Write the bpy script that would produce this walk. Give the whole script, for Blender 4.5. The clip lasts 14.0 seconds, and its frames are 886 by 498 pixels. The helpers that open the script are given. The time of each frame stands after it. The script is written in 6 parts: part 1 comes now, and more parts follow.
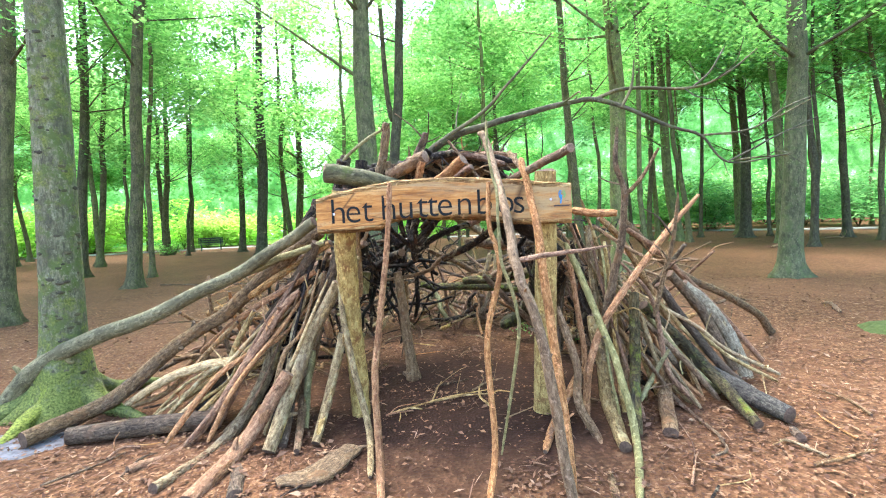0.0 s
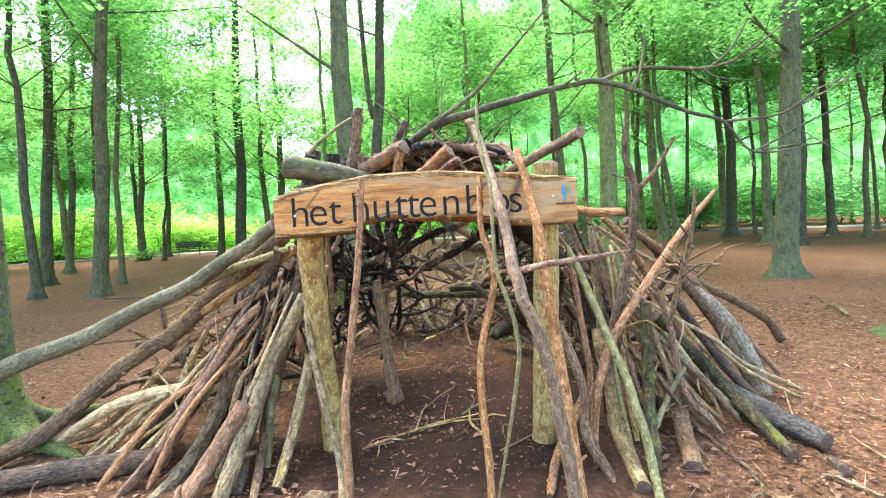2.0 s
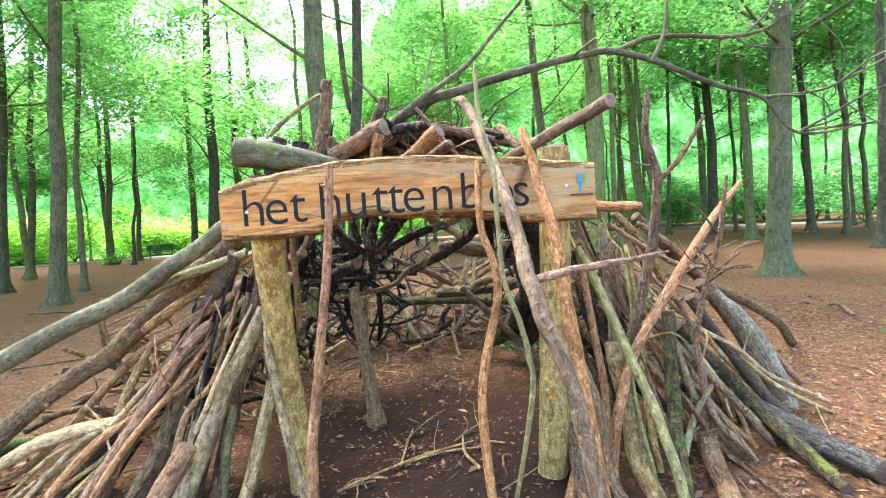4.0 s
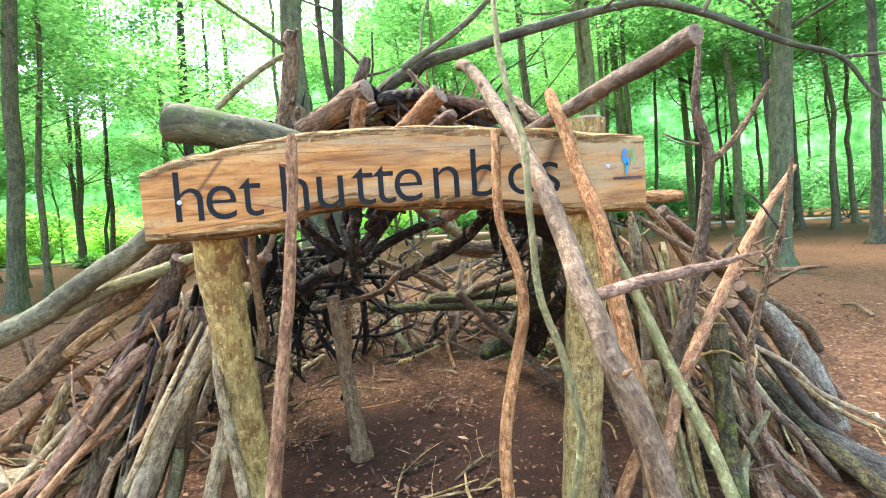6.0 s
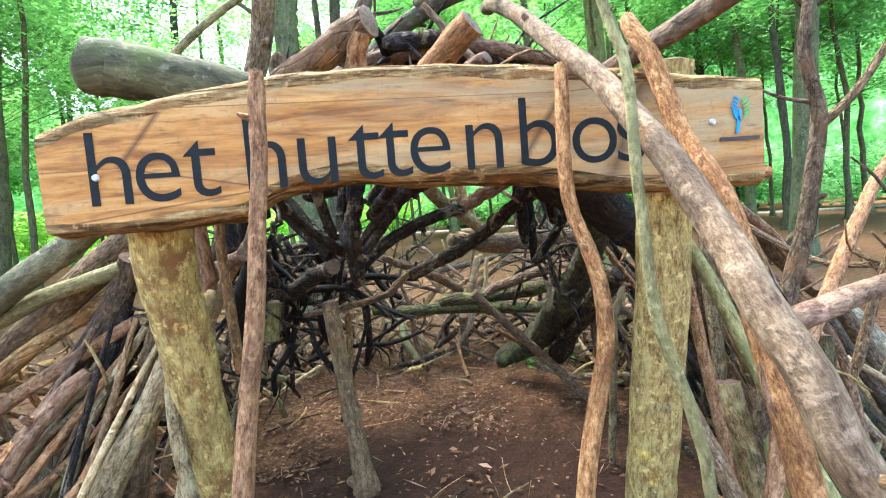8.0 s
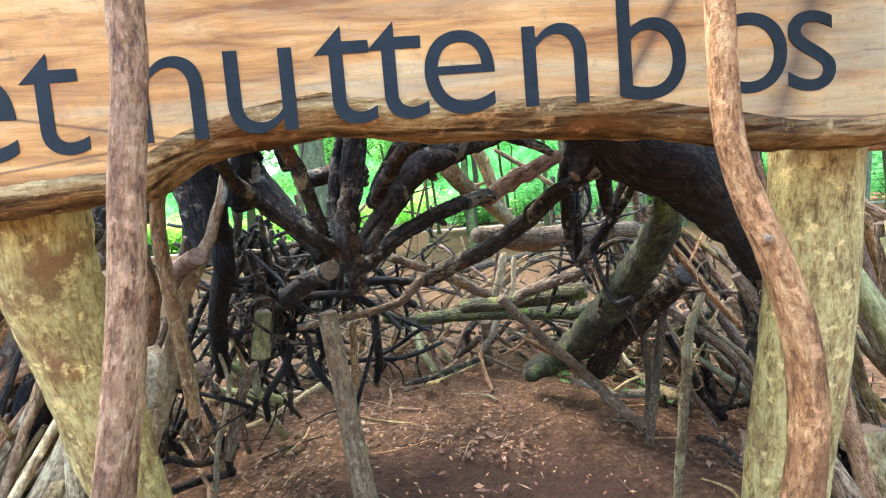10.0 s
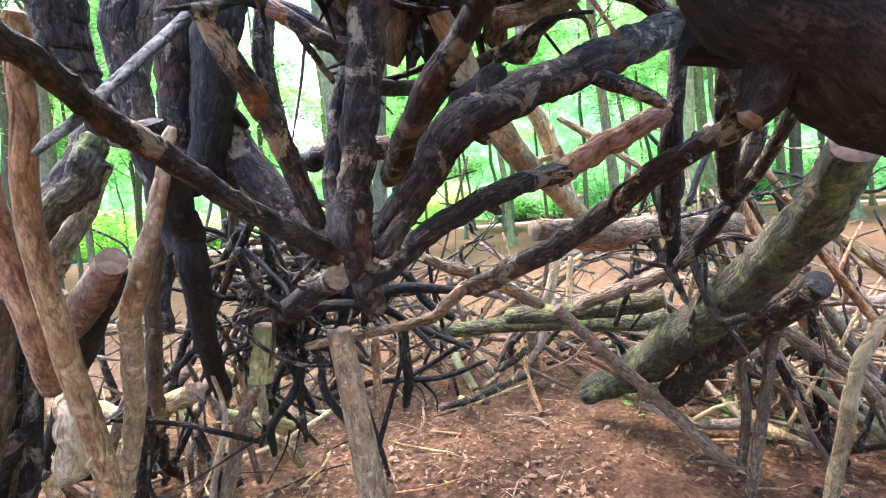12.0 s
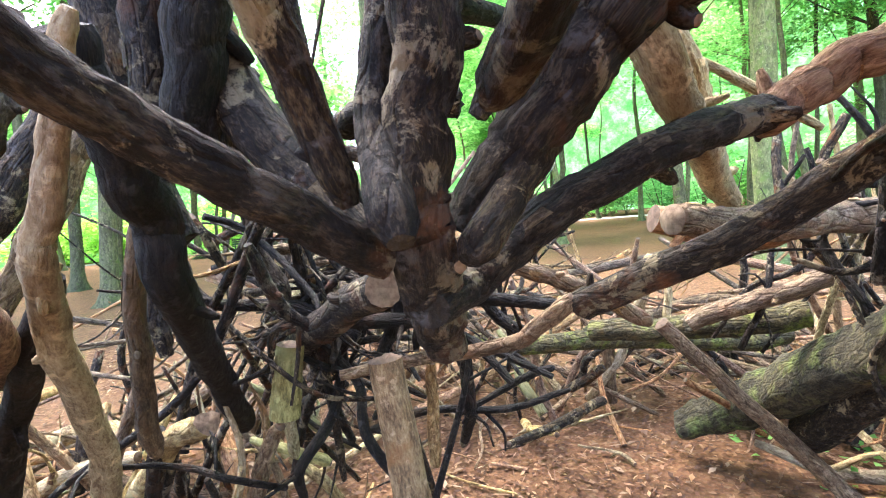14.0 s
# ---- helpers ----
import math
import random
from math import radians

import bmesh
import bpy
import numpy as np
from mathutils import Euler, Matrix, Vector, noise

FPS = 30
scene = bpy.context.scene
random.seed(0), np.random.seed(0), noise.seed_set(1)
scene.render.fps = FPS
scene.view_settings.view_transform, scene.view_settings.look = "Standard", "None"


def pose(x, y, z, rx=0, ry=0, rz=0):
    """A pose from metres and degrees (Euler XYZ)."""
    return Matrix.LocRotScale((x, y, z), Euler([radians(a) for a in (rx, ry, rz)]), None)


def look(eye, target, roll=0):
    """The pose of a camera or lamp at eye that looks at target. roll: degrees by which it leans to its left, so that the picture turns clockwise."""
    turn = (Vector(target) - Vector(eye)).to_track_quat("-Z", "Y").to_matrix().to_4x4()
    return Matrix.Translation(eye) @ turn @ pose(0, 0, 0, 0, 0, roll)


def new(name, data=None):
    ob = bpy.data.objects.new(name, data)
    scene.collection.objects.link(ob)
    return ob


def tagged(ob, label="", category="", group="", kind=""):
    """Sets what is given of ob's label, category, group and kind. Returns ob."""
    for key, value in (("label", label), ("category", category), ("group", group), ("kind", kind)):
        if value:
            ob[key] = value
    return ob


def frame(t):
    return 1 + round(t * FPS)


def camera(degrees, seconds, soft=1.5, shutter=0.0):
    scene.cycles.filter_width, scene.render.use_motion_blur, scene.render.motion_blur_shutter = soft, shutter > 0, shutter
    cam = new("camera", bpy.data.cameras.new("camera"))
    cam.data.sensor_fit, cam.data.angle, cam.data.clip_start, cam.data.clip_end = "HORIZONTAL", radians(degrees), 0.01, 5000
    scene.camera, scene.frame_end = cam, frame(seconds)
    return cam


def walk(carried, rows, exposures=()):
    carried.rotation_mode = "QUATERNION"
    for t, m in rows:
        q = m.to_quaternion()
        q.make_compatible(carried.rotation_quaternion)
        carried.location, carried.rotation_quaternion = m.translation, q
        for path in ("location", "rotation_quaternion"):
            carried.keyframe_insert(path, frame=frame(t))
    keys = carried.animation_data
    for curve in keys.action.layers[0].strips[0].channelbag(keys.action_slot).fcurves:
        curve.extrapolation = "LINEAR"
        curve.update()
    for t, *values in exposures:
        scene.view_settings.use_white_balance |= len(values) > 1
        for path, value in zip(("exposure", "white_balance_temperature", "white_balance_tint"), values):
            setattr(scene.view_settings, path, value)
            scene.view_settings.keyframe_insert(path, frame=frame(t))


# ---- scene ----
cam = camera(85.7, 14.0, soft=1.1)
METRES, EYE, TILT, LEAN, TURN = 3.56, 1.55, -3.6, 2.4, 0.0
ROWS = [
    (0.0, 0.0, 0.0, 0.0, 0.0, 0.0, -0.0),
    (0.5, 0.0067, 0.0383, 0.0049, -0.45, 0.07, 0.12),
    (1.0, 0.0095, 0.0712, 0.0081, -0.88, 0.11, 0.28),
    (1.5, 0.0077, 0.1081, 0.0065, -1.33, 0.15, 0.47),
    (2.0, 0.0038, 0.1417, 0.0084, -1.73, 0.18, 0.58),
    (2.5, -0.0012, 0.1827, 0.0117, -2.21, 0.21, 0.74),
    (3.0, -0.0044, 0.2127, 0.0156, -2.68, 0.21, 0.9),
    (3.5, -0.0031, 0.2476, 0.0143, -3.31, 0.18, 1.07),
    (6.0, -0.0108, 0.4392, 0.0158, -5.74, -0.0, 1.7),
    (6.5, -0.02, 0.4774, 0.0176, -5.82, -0.15, 1.83),
    (7.0, -0.0244, 0.5125, 0.0173, -5.83, -0.32, 1.98),
    (7.5, -0.0243, 0.5409, 0.0156, -5.77, -0.43, 2.13),
    (8.0, -0.0216, 0.5801, 0.0151, -5.65, -0.53, 2.29),
    (10.5, -0.017, 0.7498, 0.0149, -2.8, -0.73, 2.61),
    (11.0, -0.018, 0.7831, 0.0163, -1.75, -0.83, 2.59),
    (11.5, -0.0187, 0.8159, 0.0165, -0.73, -0.92, 2.58),
    (12.0, -0.0196, 0.8593, 0.0153, 0.45, -0.91, 2.51),
    (12.5, -0.0249, 0.8918, 0.0158, 1.66, -0.94, 2.51),
    (13.0, -0.0307, 0.9267, 0.0138, 3.18, -1.02, 2.48),
    (13.5, -0.0398, 0.9618, 0.0115, 4.57, -1.07, 2.39),
    (14.0, -0.0498, 0.991, 0.0139, 5.75, -0.9, 2.28),
]
walk(cam, [(t, pose(0, 0, EYE, TILT, LEAN, TURN) @ pose(METRES * x, METRES * y, METRES * z, 90 + pitch, roll, yaw)) for t, x, y, z, yaw, pitch, roll in ROWS], exposures=[(0.0, 3.28, 6000, 15), (6.0, 3.32, 5950, 14), (8.0, 3.32, 5800, 11), (10.8, 3.95, 5500, 14), (12.3, 4.28, 5650, 26), (14.0, 4.25, 5950, 20)])

# ---- light ----
SUN_DIR = Vector((-0.30, 0.40, 0.86)).normalized()
world = bpy.data.worlds.new("sky")
scene.world = world
world.use_nodes = True
wn = world.node_tree
sky = wn.nodes.new("ShaderNodeTexSky")
sky.sky_type = "NISHITA"
sky.sun_disc = False
sky.sun_elevation = math.asin(SUN_DIR.z)
sky.sun_rotation = math.atan2(SUN_DIR.x, SUN_DIR.y)
sky.air_density, sky.dust_density, sky.ozone_density = 1.0, 3.0, 1.0
wn.links.new(sky.outputs[0], wn.nodes["Background"].inputs[0])
wn.nodes["Background"].inputs[1].default_value = 0.15
sun = new("sun", bpy.data.lights.new("sun", "SUN"))
sun.data.energy, sun.data.angle, sun.data.color = 1.9, radians(30), (1.0, 0.95, 0.86)
sun.matrix_world = look(SUN_DIR * 60, (0, 0, 0))

# ---- materials ----
def shade(name, build, rough=0.85, spec=0.25):
    m = bpy.data.materials.new(name)
    m.use_nodes = True
    nt = m.node_tree
    b = nt.nodes["Principled BSDF"]
    b.inputs["Roughness"].default_value = rough
    b.inputs["Specular IOR Level"].default_value = spec
    build(nt, b)
    return m


def node(nt, kind, **kw):
    n = nt.nodes.new(kind)
    for k, v in kw.items():
        n.inputs[k].default_value = v
    return n


def ramp(nt, fac, stops):
    r = nt.nodes.new("ShaderNodeValToRGB")
    e = r.color_ramp.elements
    while len(e) < len(stops):
        e.new(0.5)
    for el, (p, c) in zip(e, stops):
        el.position, el.color = p, (*c, 1)
    nt.links.new(fac, r.inputs[0])
    return r.outputs[0]


def noise_tex(nt, vec, scale, detail=6.0, rough=0.6, dist=0.0):
    n = node(nt, "ShaderNodeTexNoise", Scale=scale, Detail=detail, Roughness=rough, Distortion=dist)
    if vec is not None:
        nt.links.new(vec, n.inputs["Vector"])
    return n.outputs[0]


def mixc(nt, fac, a, b, mode="MIX"):
    m = nt.nodes.new("ShaderNodeMix")
    m.data_type, m.blend_type = "RGBA", mode
    for s, v in ((0, fac), (6, a), (7, b)):
        if hasattr(v, "links"):
            nt.links.new(v, m.inputs[s])
        else:
            m.inputs[s].default_value = v if s == 0 else (*v, 1)
    return m.outputs[2]


def bump(nt, b, height, strength, dist):
    n = node(nt, "ShaderNodeBump", Strength=strength, Distance=dist)
    nt.links.new(height, n.inputs["Height"])
    nt.links.new(n.outputs[0], b.inputs["Normal"])


def maprange(nt, v, lo, hi, a=0.0, c=1.0):
    n = node(nt, "ShaderNodeMapRange")
    nt.links.new(v, n.inputs[0])
    for i, x in enumerate((lo, hi, a, c)):
        n.inputs[i + 1].default_value = x
    return n.outputs[0]


def grain_vec(nt):
    a = nt.nodes.new("ShaderNodeAttribute")
    a.attribute_name = "grain"
    info = nt.nodes.new("ShaderNodeObjectInfo")
    add = nt.nodes.new("ShaderNodeVectorMath")
    mul = nt.nodes.new("ShaderNodeMath")
    mul.operation = "MULTIPLY"
    mul.inputs[1].default_value = 40
    nt.links.new(info.outputs["Random"], mul.inputs[0])
    nt.links.new(a.outputs["Vector"], add.inputs[0])
    nt.links.new(mul.outputs[0], add.inputs[1])
    return add.outputs[0], info.outputs["Random"]


def wood(name, dark, mid, light, patch=None, patch_lo=0.55, scale=70, moss=0.0, strength=0.6, rough=0.85, cracks=1.0, foot=False, lichen=None):
    """Bark or bare wood, streaked along the grain, with blotches of a second colour."""
    dark, mid, light, patch, lichen = [c and (c[0] * 1.02, c[1], c[2] * 0.8) for c in (dark, mid, light, patch, lichen)]
    def build(nt, b):
        vec, rnd = grain_vec(nt)
        fine = noise_tex(nt, vec, scale, 8, 0.65, 0.3)
        tiny = noise_tex(nt, vec, scale * 4.5, 4, 0.7)
        both = nt.nodes.new("ShaderNodeMix")
        both.inputs[0].default_value = 0.42
        nt.links.new(fine, both.inputs[2])
        nt.links.new(tiny, both.inputs[3])
        fine = both.outputs[0]
        col = ramp(nt, fine, [(0.4, dark), (0.5, mid), (0.6, light)])
        geo = nt.nodes.new("ShaderNodeTexCoord")
        crack = node(nt, "ShaderNodeTexVoronoi", Scale=scale * 0.55, Randomness=1.0)
        crack.feature = "DISTANCE_TO_EDGE"
        nt.links.new(vec, crack.inputs["Vector"])
        col = mixc(nt, maprange(nt, crack.outputs["Distance"], 0.0, 0.09, 0.75 * cracks, 0), col, tuple(c * 0.35 for c in dark))
        blot = noise_tex(nt, geo.outputs["Object"], 9, 5, 0.6)
        if patch:
            col = mixc(nt, maprange(nt, blot, patch_lo, patch_lo + 0.12), col, patch)
        spots = noise_tex(nt, geo.outputs["Object"], 34, 5, 0.65)
        col = mixc(nt, maprange(nt, spots, 0.57, 0.66, 0, 0.7), col, tuple(min(1, c * 2.0 + 0.045) for c in mid))
        if lichen:
            crust = noise_tex(nt, geo.outputs["Object"], 13, 7, 0.72, 0.4)
            col = mixc(nt, maprange(nt, crust, 0.55, 0.6, 0, 0.85), col, mixc(nt, tiny, tuple(c * 0.45 for c in lichen), lichen))
        stain = noise_tex(nt, geo.outputs["Object"], 3.5, 4, 0.6)
        col = mixc(nt, maprange(nt, stain, 0.5, 0.66, 0, 0.55), col, tuple(c * 0.8 for c in dark))
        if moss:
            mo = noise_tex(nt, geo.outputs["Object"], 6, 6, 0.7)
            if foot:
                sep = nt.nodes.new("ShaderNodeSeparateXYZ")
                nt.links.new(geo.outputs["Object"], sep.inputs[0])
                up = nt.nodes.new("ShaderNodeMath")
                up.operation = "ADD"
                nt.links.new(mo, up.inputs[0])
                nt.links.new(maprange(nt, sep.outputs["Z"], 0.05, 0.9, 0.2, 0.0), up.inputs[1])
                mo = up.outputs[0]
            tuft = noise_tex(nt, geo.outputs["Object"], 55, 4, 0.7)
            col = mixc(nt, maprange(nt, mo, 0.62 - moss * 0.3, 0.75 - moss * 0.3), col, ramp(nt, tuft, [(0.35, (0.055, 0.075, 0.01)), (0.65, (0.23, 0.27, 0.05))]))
        hsv = nt.nodes.new("ShaderNodeHueSaturation")
        nt.links.new(col, hsv.inputs["Color"])
        nt.links.new(maprange(nt, rnd, 0, 1, 0.7, 1.3), hsv.inputs["Value"])
        nt.links.new(maprange(nt, rnd, 0, 1, 0.85, 1.1), hsv.inputs["Saturation"])
        nt.links.new(hsv.outputs[0], b.inputs["Base Color"])
        h = nt.nodes.new("ShaderNodeMath")
        h.operation = "ADD"
        nt.links.new(fine, h.inputs[0])
        nt.links.new(maprange(nt, crack.outputs["Distance"], 0, 0.12, 0, 0.8 * cracks), h.inputs[1])
        h2 = nt.nodes.new("ShaderNodeMath")
        h2.operation = "ADD"
        nt.links.new(h.outputs[0], h2.inputs[0])
        nt.links.new(spots, h2.inputs[1])
        bump(nt, b, h2.outputs[0], min(1.0, strength * 1.5), 0.022)
    return shade(name, build, rough)


M = {
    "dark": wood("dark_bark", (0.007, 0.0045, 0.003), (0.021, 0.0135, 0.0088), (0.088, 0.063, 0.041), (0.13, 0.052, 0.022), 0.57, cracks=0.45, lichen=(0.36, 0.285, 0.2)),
    "brown": wood("brown_bark", (0.0986, 0.0499, 0.0232), (0.249, 0.153, 0.0835), (0.441, 0.302, 0.18), (0.348, 0.18, 0.087), 0.55, cracks=0.5),
    "red": wood("reddish_bare_wood", (0.112, 0.0526, 0.028), (0.325, 0.168, 0.0918), (0.515, 0.319, 0.19), (0.246, 0.123, 0.0672), 0.58, cracks=0.25),
    "pale": wood("pale_bare_wood", (0.22, 0.14, 0.075), (0.47, 0.34, 0.2), (0.64, 0.51, 0.34), (0.1, 0.055, 0.03), 0.6, cracks=0.2),
    "grey": wood("grey_green_bark", (0.085, 0.077, 0.038), (0.2, 0.182, 0.09), (0.33, 0.30, 0.165), (0.17, 0.16, 0.08), 0.52, scale=45, strength=0.35, cracks=0.15),
    "mottled": wood("mottled_bark", (0.104, 0.0638, 0.029), (0.325, 0.226, 0.11), (0.545, 0.418, 0.226), (0.557, 0.464, 0.278), 0.54, scale=60, cracks=0.35),
    "moss": wood("mossy_bark", (0.016, 0.013, 0.007), (0.052, 0.042, 0.022), (0.125, 0.1, 0.055), (0.11, 0.075, 0.035), 0.58, moss=0.3, scale=46, cracks=0.35, strength=1.0, lichen=(0.2, 0.19, 0.075)),
    "post": wood("weathered_post", (0.14, 0.085, 0.028), (0.38, 0.265, 0.09), (0.52, 0.42, 0.18), (0.2, 0.1, 0.035), 0.55, scale=44, strength=0.4, cracks=0.2),
    "umber": wood("umber_bark", (0.045, 0.029, 0.018), (0.135, 0.092, 0.06), (0.26, 0.19, 0.13), (0.18, 0.105, 0.06), 0.56, cracks=0.4),
    "white": wood("white_bark", (0.13, 0.1, 0.065), (0.4, 0.34, 0.25), (0.6, 0.54, 0.43), (0.3, 0.25, 0.13), 0.58, cracks=0.3),
    "smooth": wood("smooth_brown_bark", (0.06, 0.038, 0.024), (0.15, 0.1, 0.066), (0.25, 0.18, 0.125), (0.16, 0.088, 0.05), 0.57, scale=42, strength=0.35, cracks=0.06),
    # near-black for timbers under the roof: their shade is put into the colour
    "black": wood("shade_black_bark", (0.006, 0.004, 0.003), (0.014, 0.01, 0.007), (0.04, 0.03, 0.022), (0.05, 0.024, 0.013), 0.6, cracks=0.3),
    "char": wood("charred_bark", (0.02, 0.019, 0.02), (0.055, 0.052, 0.053), (0.12, 0.115, 0.11), None, cracks=0.4),
    "trunk": wood("beech_bark", (0.045, 0.05, 0.027), (0.1, 0.108, 0.054), (0.165, 0.172, 0.095), (0.095, 0.125, 0.045), 0.5, scale=16, strength=0.25, cracks=0.1),
    "trunk_dark": wood("dark_trunk_bark", (0.03, 0.029, 0.018), (0.07, 0.067, 0.04), (0.125, 0.117, 0.072), (0.07, 0.085, 0.03), 0.55, scale=16, strength=0.25, cracks=0.1),
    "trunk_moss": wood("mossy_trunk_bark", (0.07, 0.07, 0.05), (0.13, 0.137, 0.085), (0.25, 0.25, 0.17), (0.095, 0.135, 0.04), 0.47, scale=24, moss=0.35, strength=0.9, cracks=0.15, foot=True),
}


def end_build(nt, b):
    g = nt.nodes.new("ShaderNodeTexCoord")
    w = noise_tex(nt, g.outputs["Object"], 60, 4)
    nt.links.new(ramp(nt, w, [(0.3, (0.09, 0.058, 0.034)), (0.7, (0.25, 0.175, 0.11))]), b.inputs["Base Color"])
    bump(nt, b, w, 0.4, 0.005)


M["flake"] = wood("loose_bark_flake", (0.015, 0.01, 0.006), (0.05, 0.033, 0.021), (0.13, 0.095, 0.06), (0.12, 0.06, 0.028), 0.55, cracks=0.3)
M["end"] = shade("sawn_end_grain", end_build)


def leaf_mat(name, lo, hi, glow):
    def build(nt, b):
        geo = nt.nodes.new("ShaderNodeNewGeometry")
        col = ramp(nt, geo.outputs["Random Per Island"], [(0.0, lo), (1.0, hi)])
        info = nt.nodes.new("ShaderNodeObjectInfo")
        hsv = nt.nodes.new("ShaderNodeHueSaturation")
        nt.links.new(col, hsv.inputs["Color"])
        nt.links.new(maprange(nt, info.outputs["Random"], 0, 1, 0.85, 1.2), hsv.inputs["Value"])
        d = nt.nodes.new("ShaderNodeBsdfDiffuse")
        t = nt.nodes.new("ShaderNodeBsdfTranslucent")
        mix = node(nt, "ShaderNodeMixShader", Fac=glow)
        nt.links.new(hsv.outputs[0], d.inputs[0])
        nt.links.new(hsv.outputs[0], t.inputs[0])
        nt.links.new(d.outputs[0], mix.inputs[1])
        nt.links.new(t.outputs[0], mix.inputs[2])
        nt.links.new(mix.outputs[0], nt.nodes["Material Output"].inputs[0])
    return shade(name, build, 0.6)


# one leaf in three colours: plain, shade put in, sunlight put in
M["leaf"] = leaf_mat("beech_leaf", (0.09, 0.27, 0.055), (0.29, 0.55, 0.145), 0.62)
M["leaf_cool"] = leaf_mat("shade_tone_leaf", (0.085, 0.27, 0.08), (0.27, 0.54, 0.19), 0.62)
M["leaf_sun"] = leaf_mat("sunlit_tone_leaf", (0.26, 0.5, 0.06), (0.46, 0.74, 0.15), 0.55)


def ground_build(nt, b):
    g = nt.nodes.new("ShaderNodeTexCoord").outputs["Object"]
    big = noise_tex(nt, g, 0.5, 5, 0.6)
    mid = noise_tex(nt, g, 9, 6, 0.65)
    v = node(nt, "ShaderNodeTexVoronoi", Scale=42.0, Randomness=1.0)
    nt.links.new(g, v.inputs["Vector"])
    chips = ramp(nt, v.outputs["Color"], [(0.1, (0.036, 0.018, 0.00798)), (0.45, (0.11, 0.054, 0.02436)), (0.75, (0.19, 0.1, 0.04536)), (0.97, (0.3, 0.19, 0.1))])
    soil = ramp(nt, mid, [(0.3, (0.033, 0.016, 0.00756)), (0.7, (0.098, 0.047, 0.021))])
    col = mixc(nt, maprange(nt, mid, 0.4, 0.6, 0.25, 0.9), soil, chips)
    col = mixc(nt, maprange(nt, big, 0.35, 0.65, 0.0, 0.5), col, (0.165, 0.083, 0.04))
    # trodden soil, darkened beyond its own colour for the shade in the hut
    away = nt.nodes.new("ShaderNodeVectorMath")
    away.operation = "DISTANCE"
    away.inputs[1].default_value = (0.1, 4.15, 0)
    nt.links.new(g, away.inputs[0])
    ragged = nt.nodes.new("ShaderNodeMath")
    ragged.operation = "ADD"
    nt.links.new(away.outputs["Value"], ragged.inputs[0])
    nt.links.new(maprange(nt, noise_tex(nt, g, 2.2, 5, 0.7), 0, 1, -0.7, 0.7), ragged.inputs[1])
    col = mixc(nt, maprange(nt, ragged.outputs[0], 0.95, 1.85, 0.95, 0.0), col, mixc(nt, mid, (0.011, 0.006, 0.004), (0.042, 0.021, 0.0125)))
    nt.links.new(col, b.inputs["Base Color"])
    h = mixc(nt, 0.5, mid, v.outputs["Distance"])
    bump(nt, b, h, 0.8, 0.02)


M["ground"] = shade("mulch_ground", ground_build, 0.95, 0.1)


def plain(name, c0, c1, scale=8, rough=0.9, strength=0.2):
    def build(nt, b):
        g = nt.nodes.new("ShaderNodeTexCoord").outputs["Object"]
        n = noise_tex(nt, g, scale, 6, 0.65)
        nt.links.new(ramp(nt, n, [(0.3, c0), (0.7, c1)]), b.inputs["Base Color"])
        bump(nt, b, n, strength, 0.01)
    return shade(name, build, rough)


M["path"] = plain("grey_path", (0.2, 0.19, 0.18), (0.32, 0.31, 0.29), 3)
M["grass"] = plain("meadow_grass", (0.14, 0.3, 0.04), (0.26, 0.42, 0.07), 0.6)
M["ash"] = plain("grey_ash", (0.05, 0.047, 0.045), (0.2, 0.195, 0.19), 14)
M["bench"] = plain("dark_bench_wood", (0.03, 0.045, 0.03), (0.06, 0.08, 0.05), 10)
M["letter"] = plain("black_letter_paint", (0.004, 0.006, 0.005), (0.012, 0.015, 0.013), 40, 0.75)
M["steel"] = plain("zinc_screw", (0.4, 0.41, 0.43), (0.6, 0.61, 0.63), 60, 0.4)
M["blue"] = plain("blue_print", (0.03, 0.25, 0.5), (0.05, 0.33, 0.6), 20)
M["green"] = plain("green_print", (0.12, 0.3, 0.1), (0.2, 0.42, 0.14), 20)
M["print"] = plain("brown_print", (0.05, 0.04, 0.035), (0.09, 0.07, 0.06), 20)


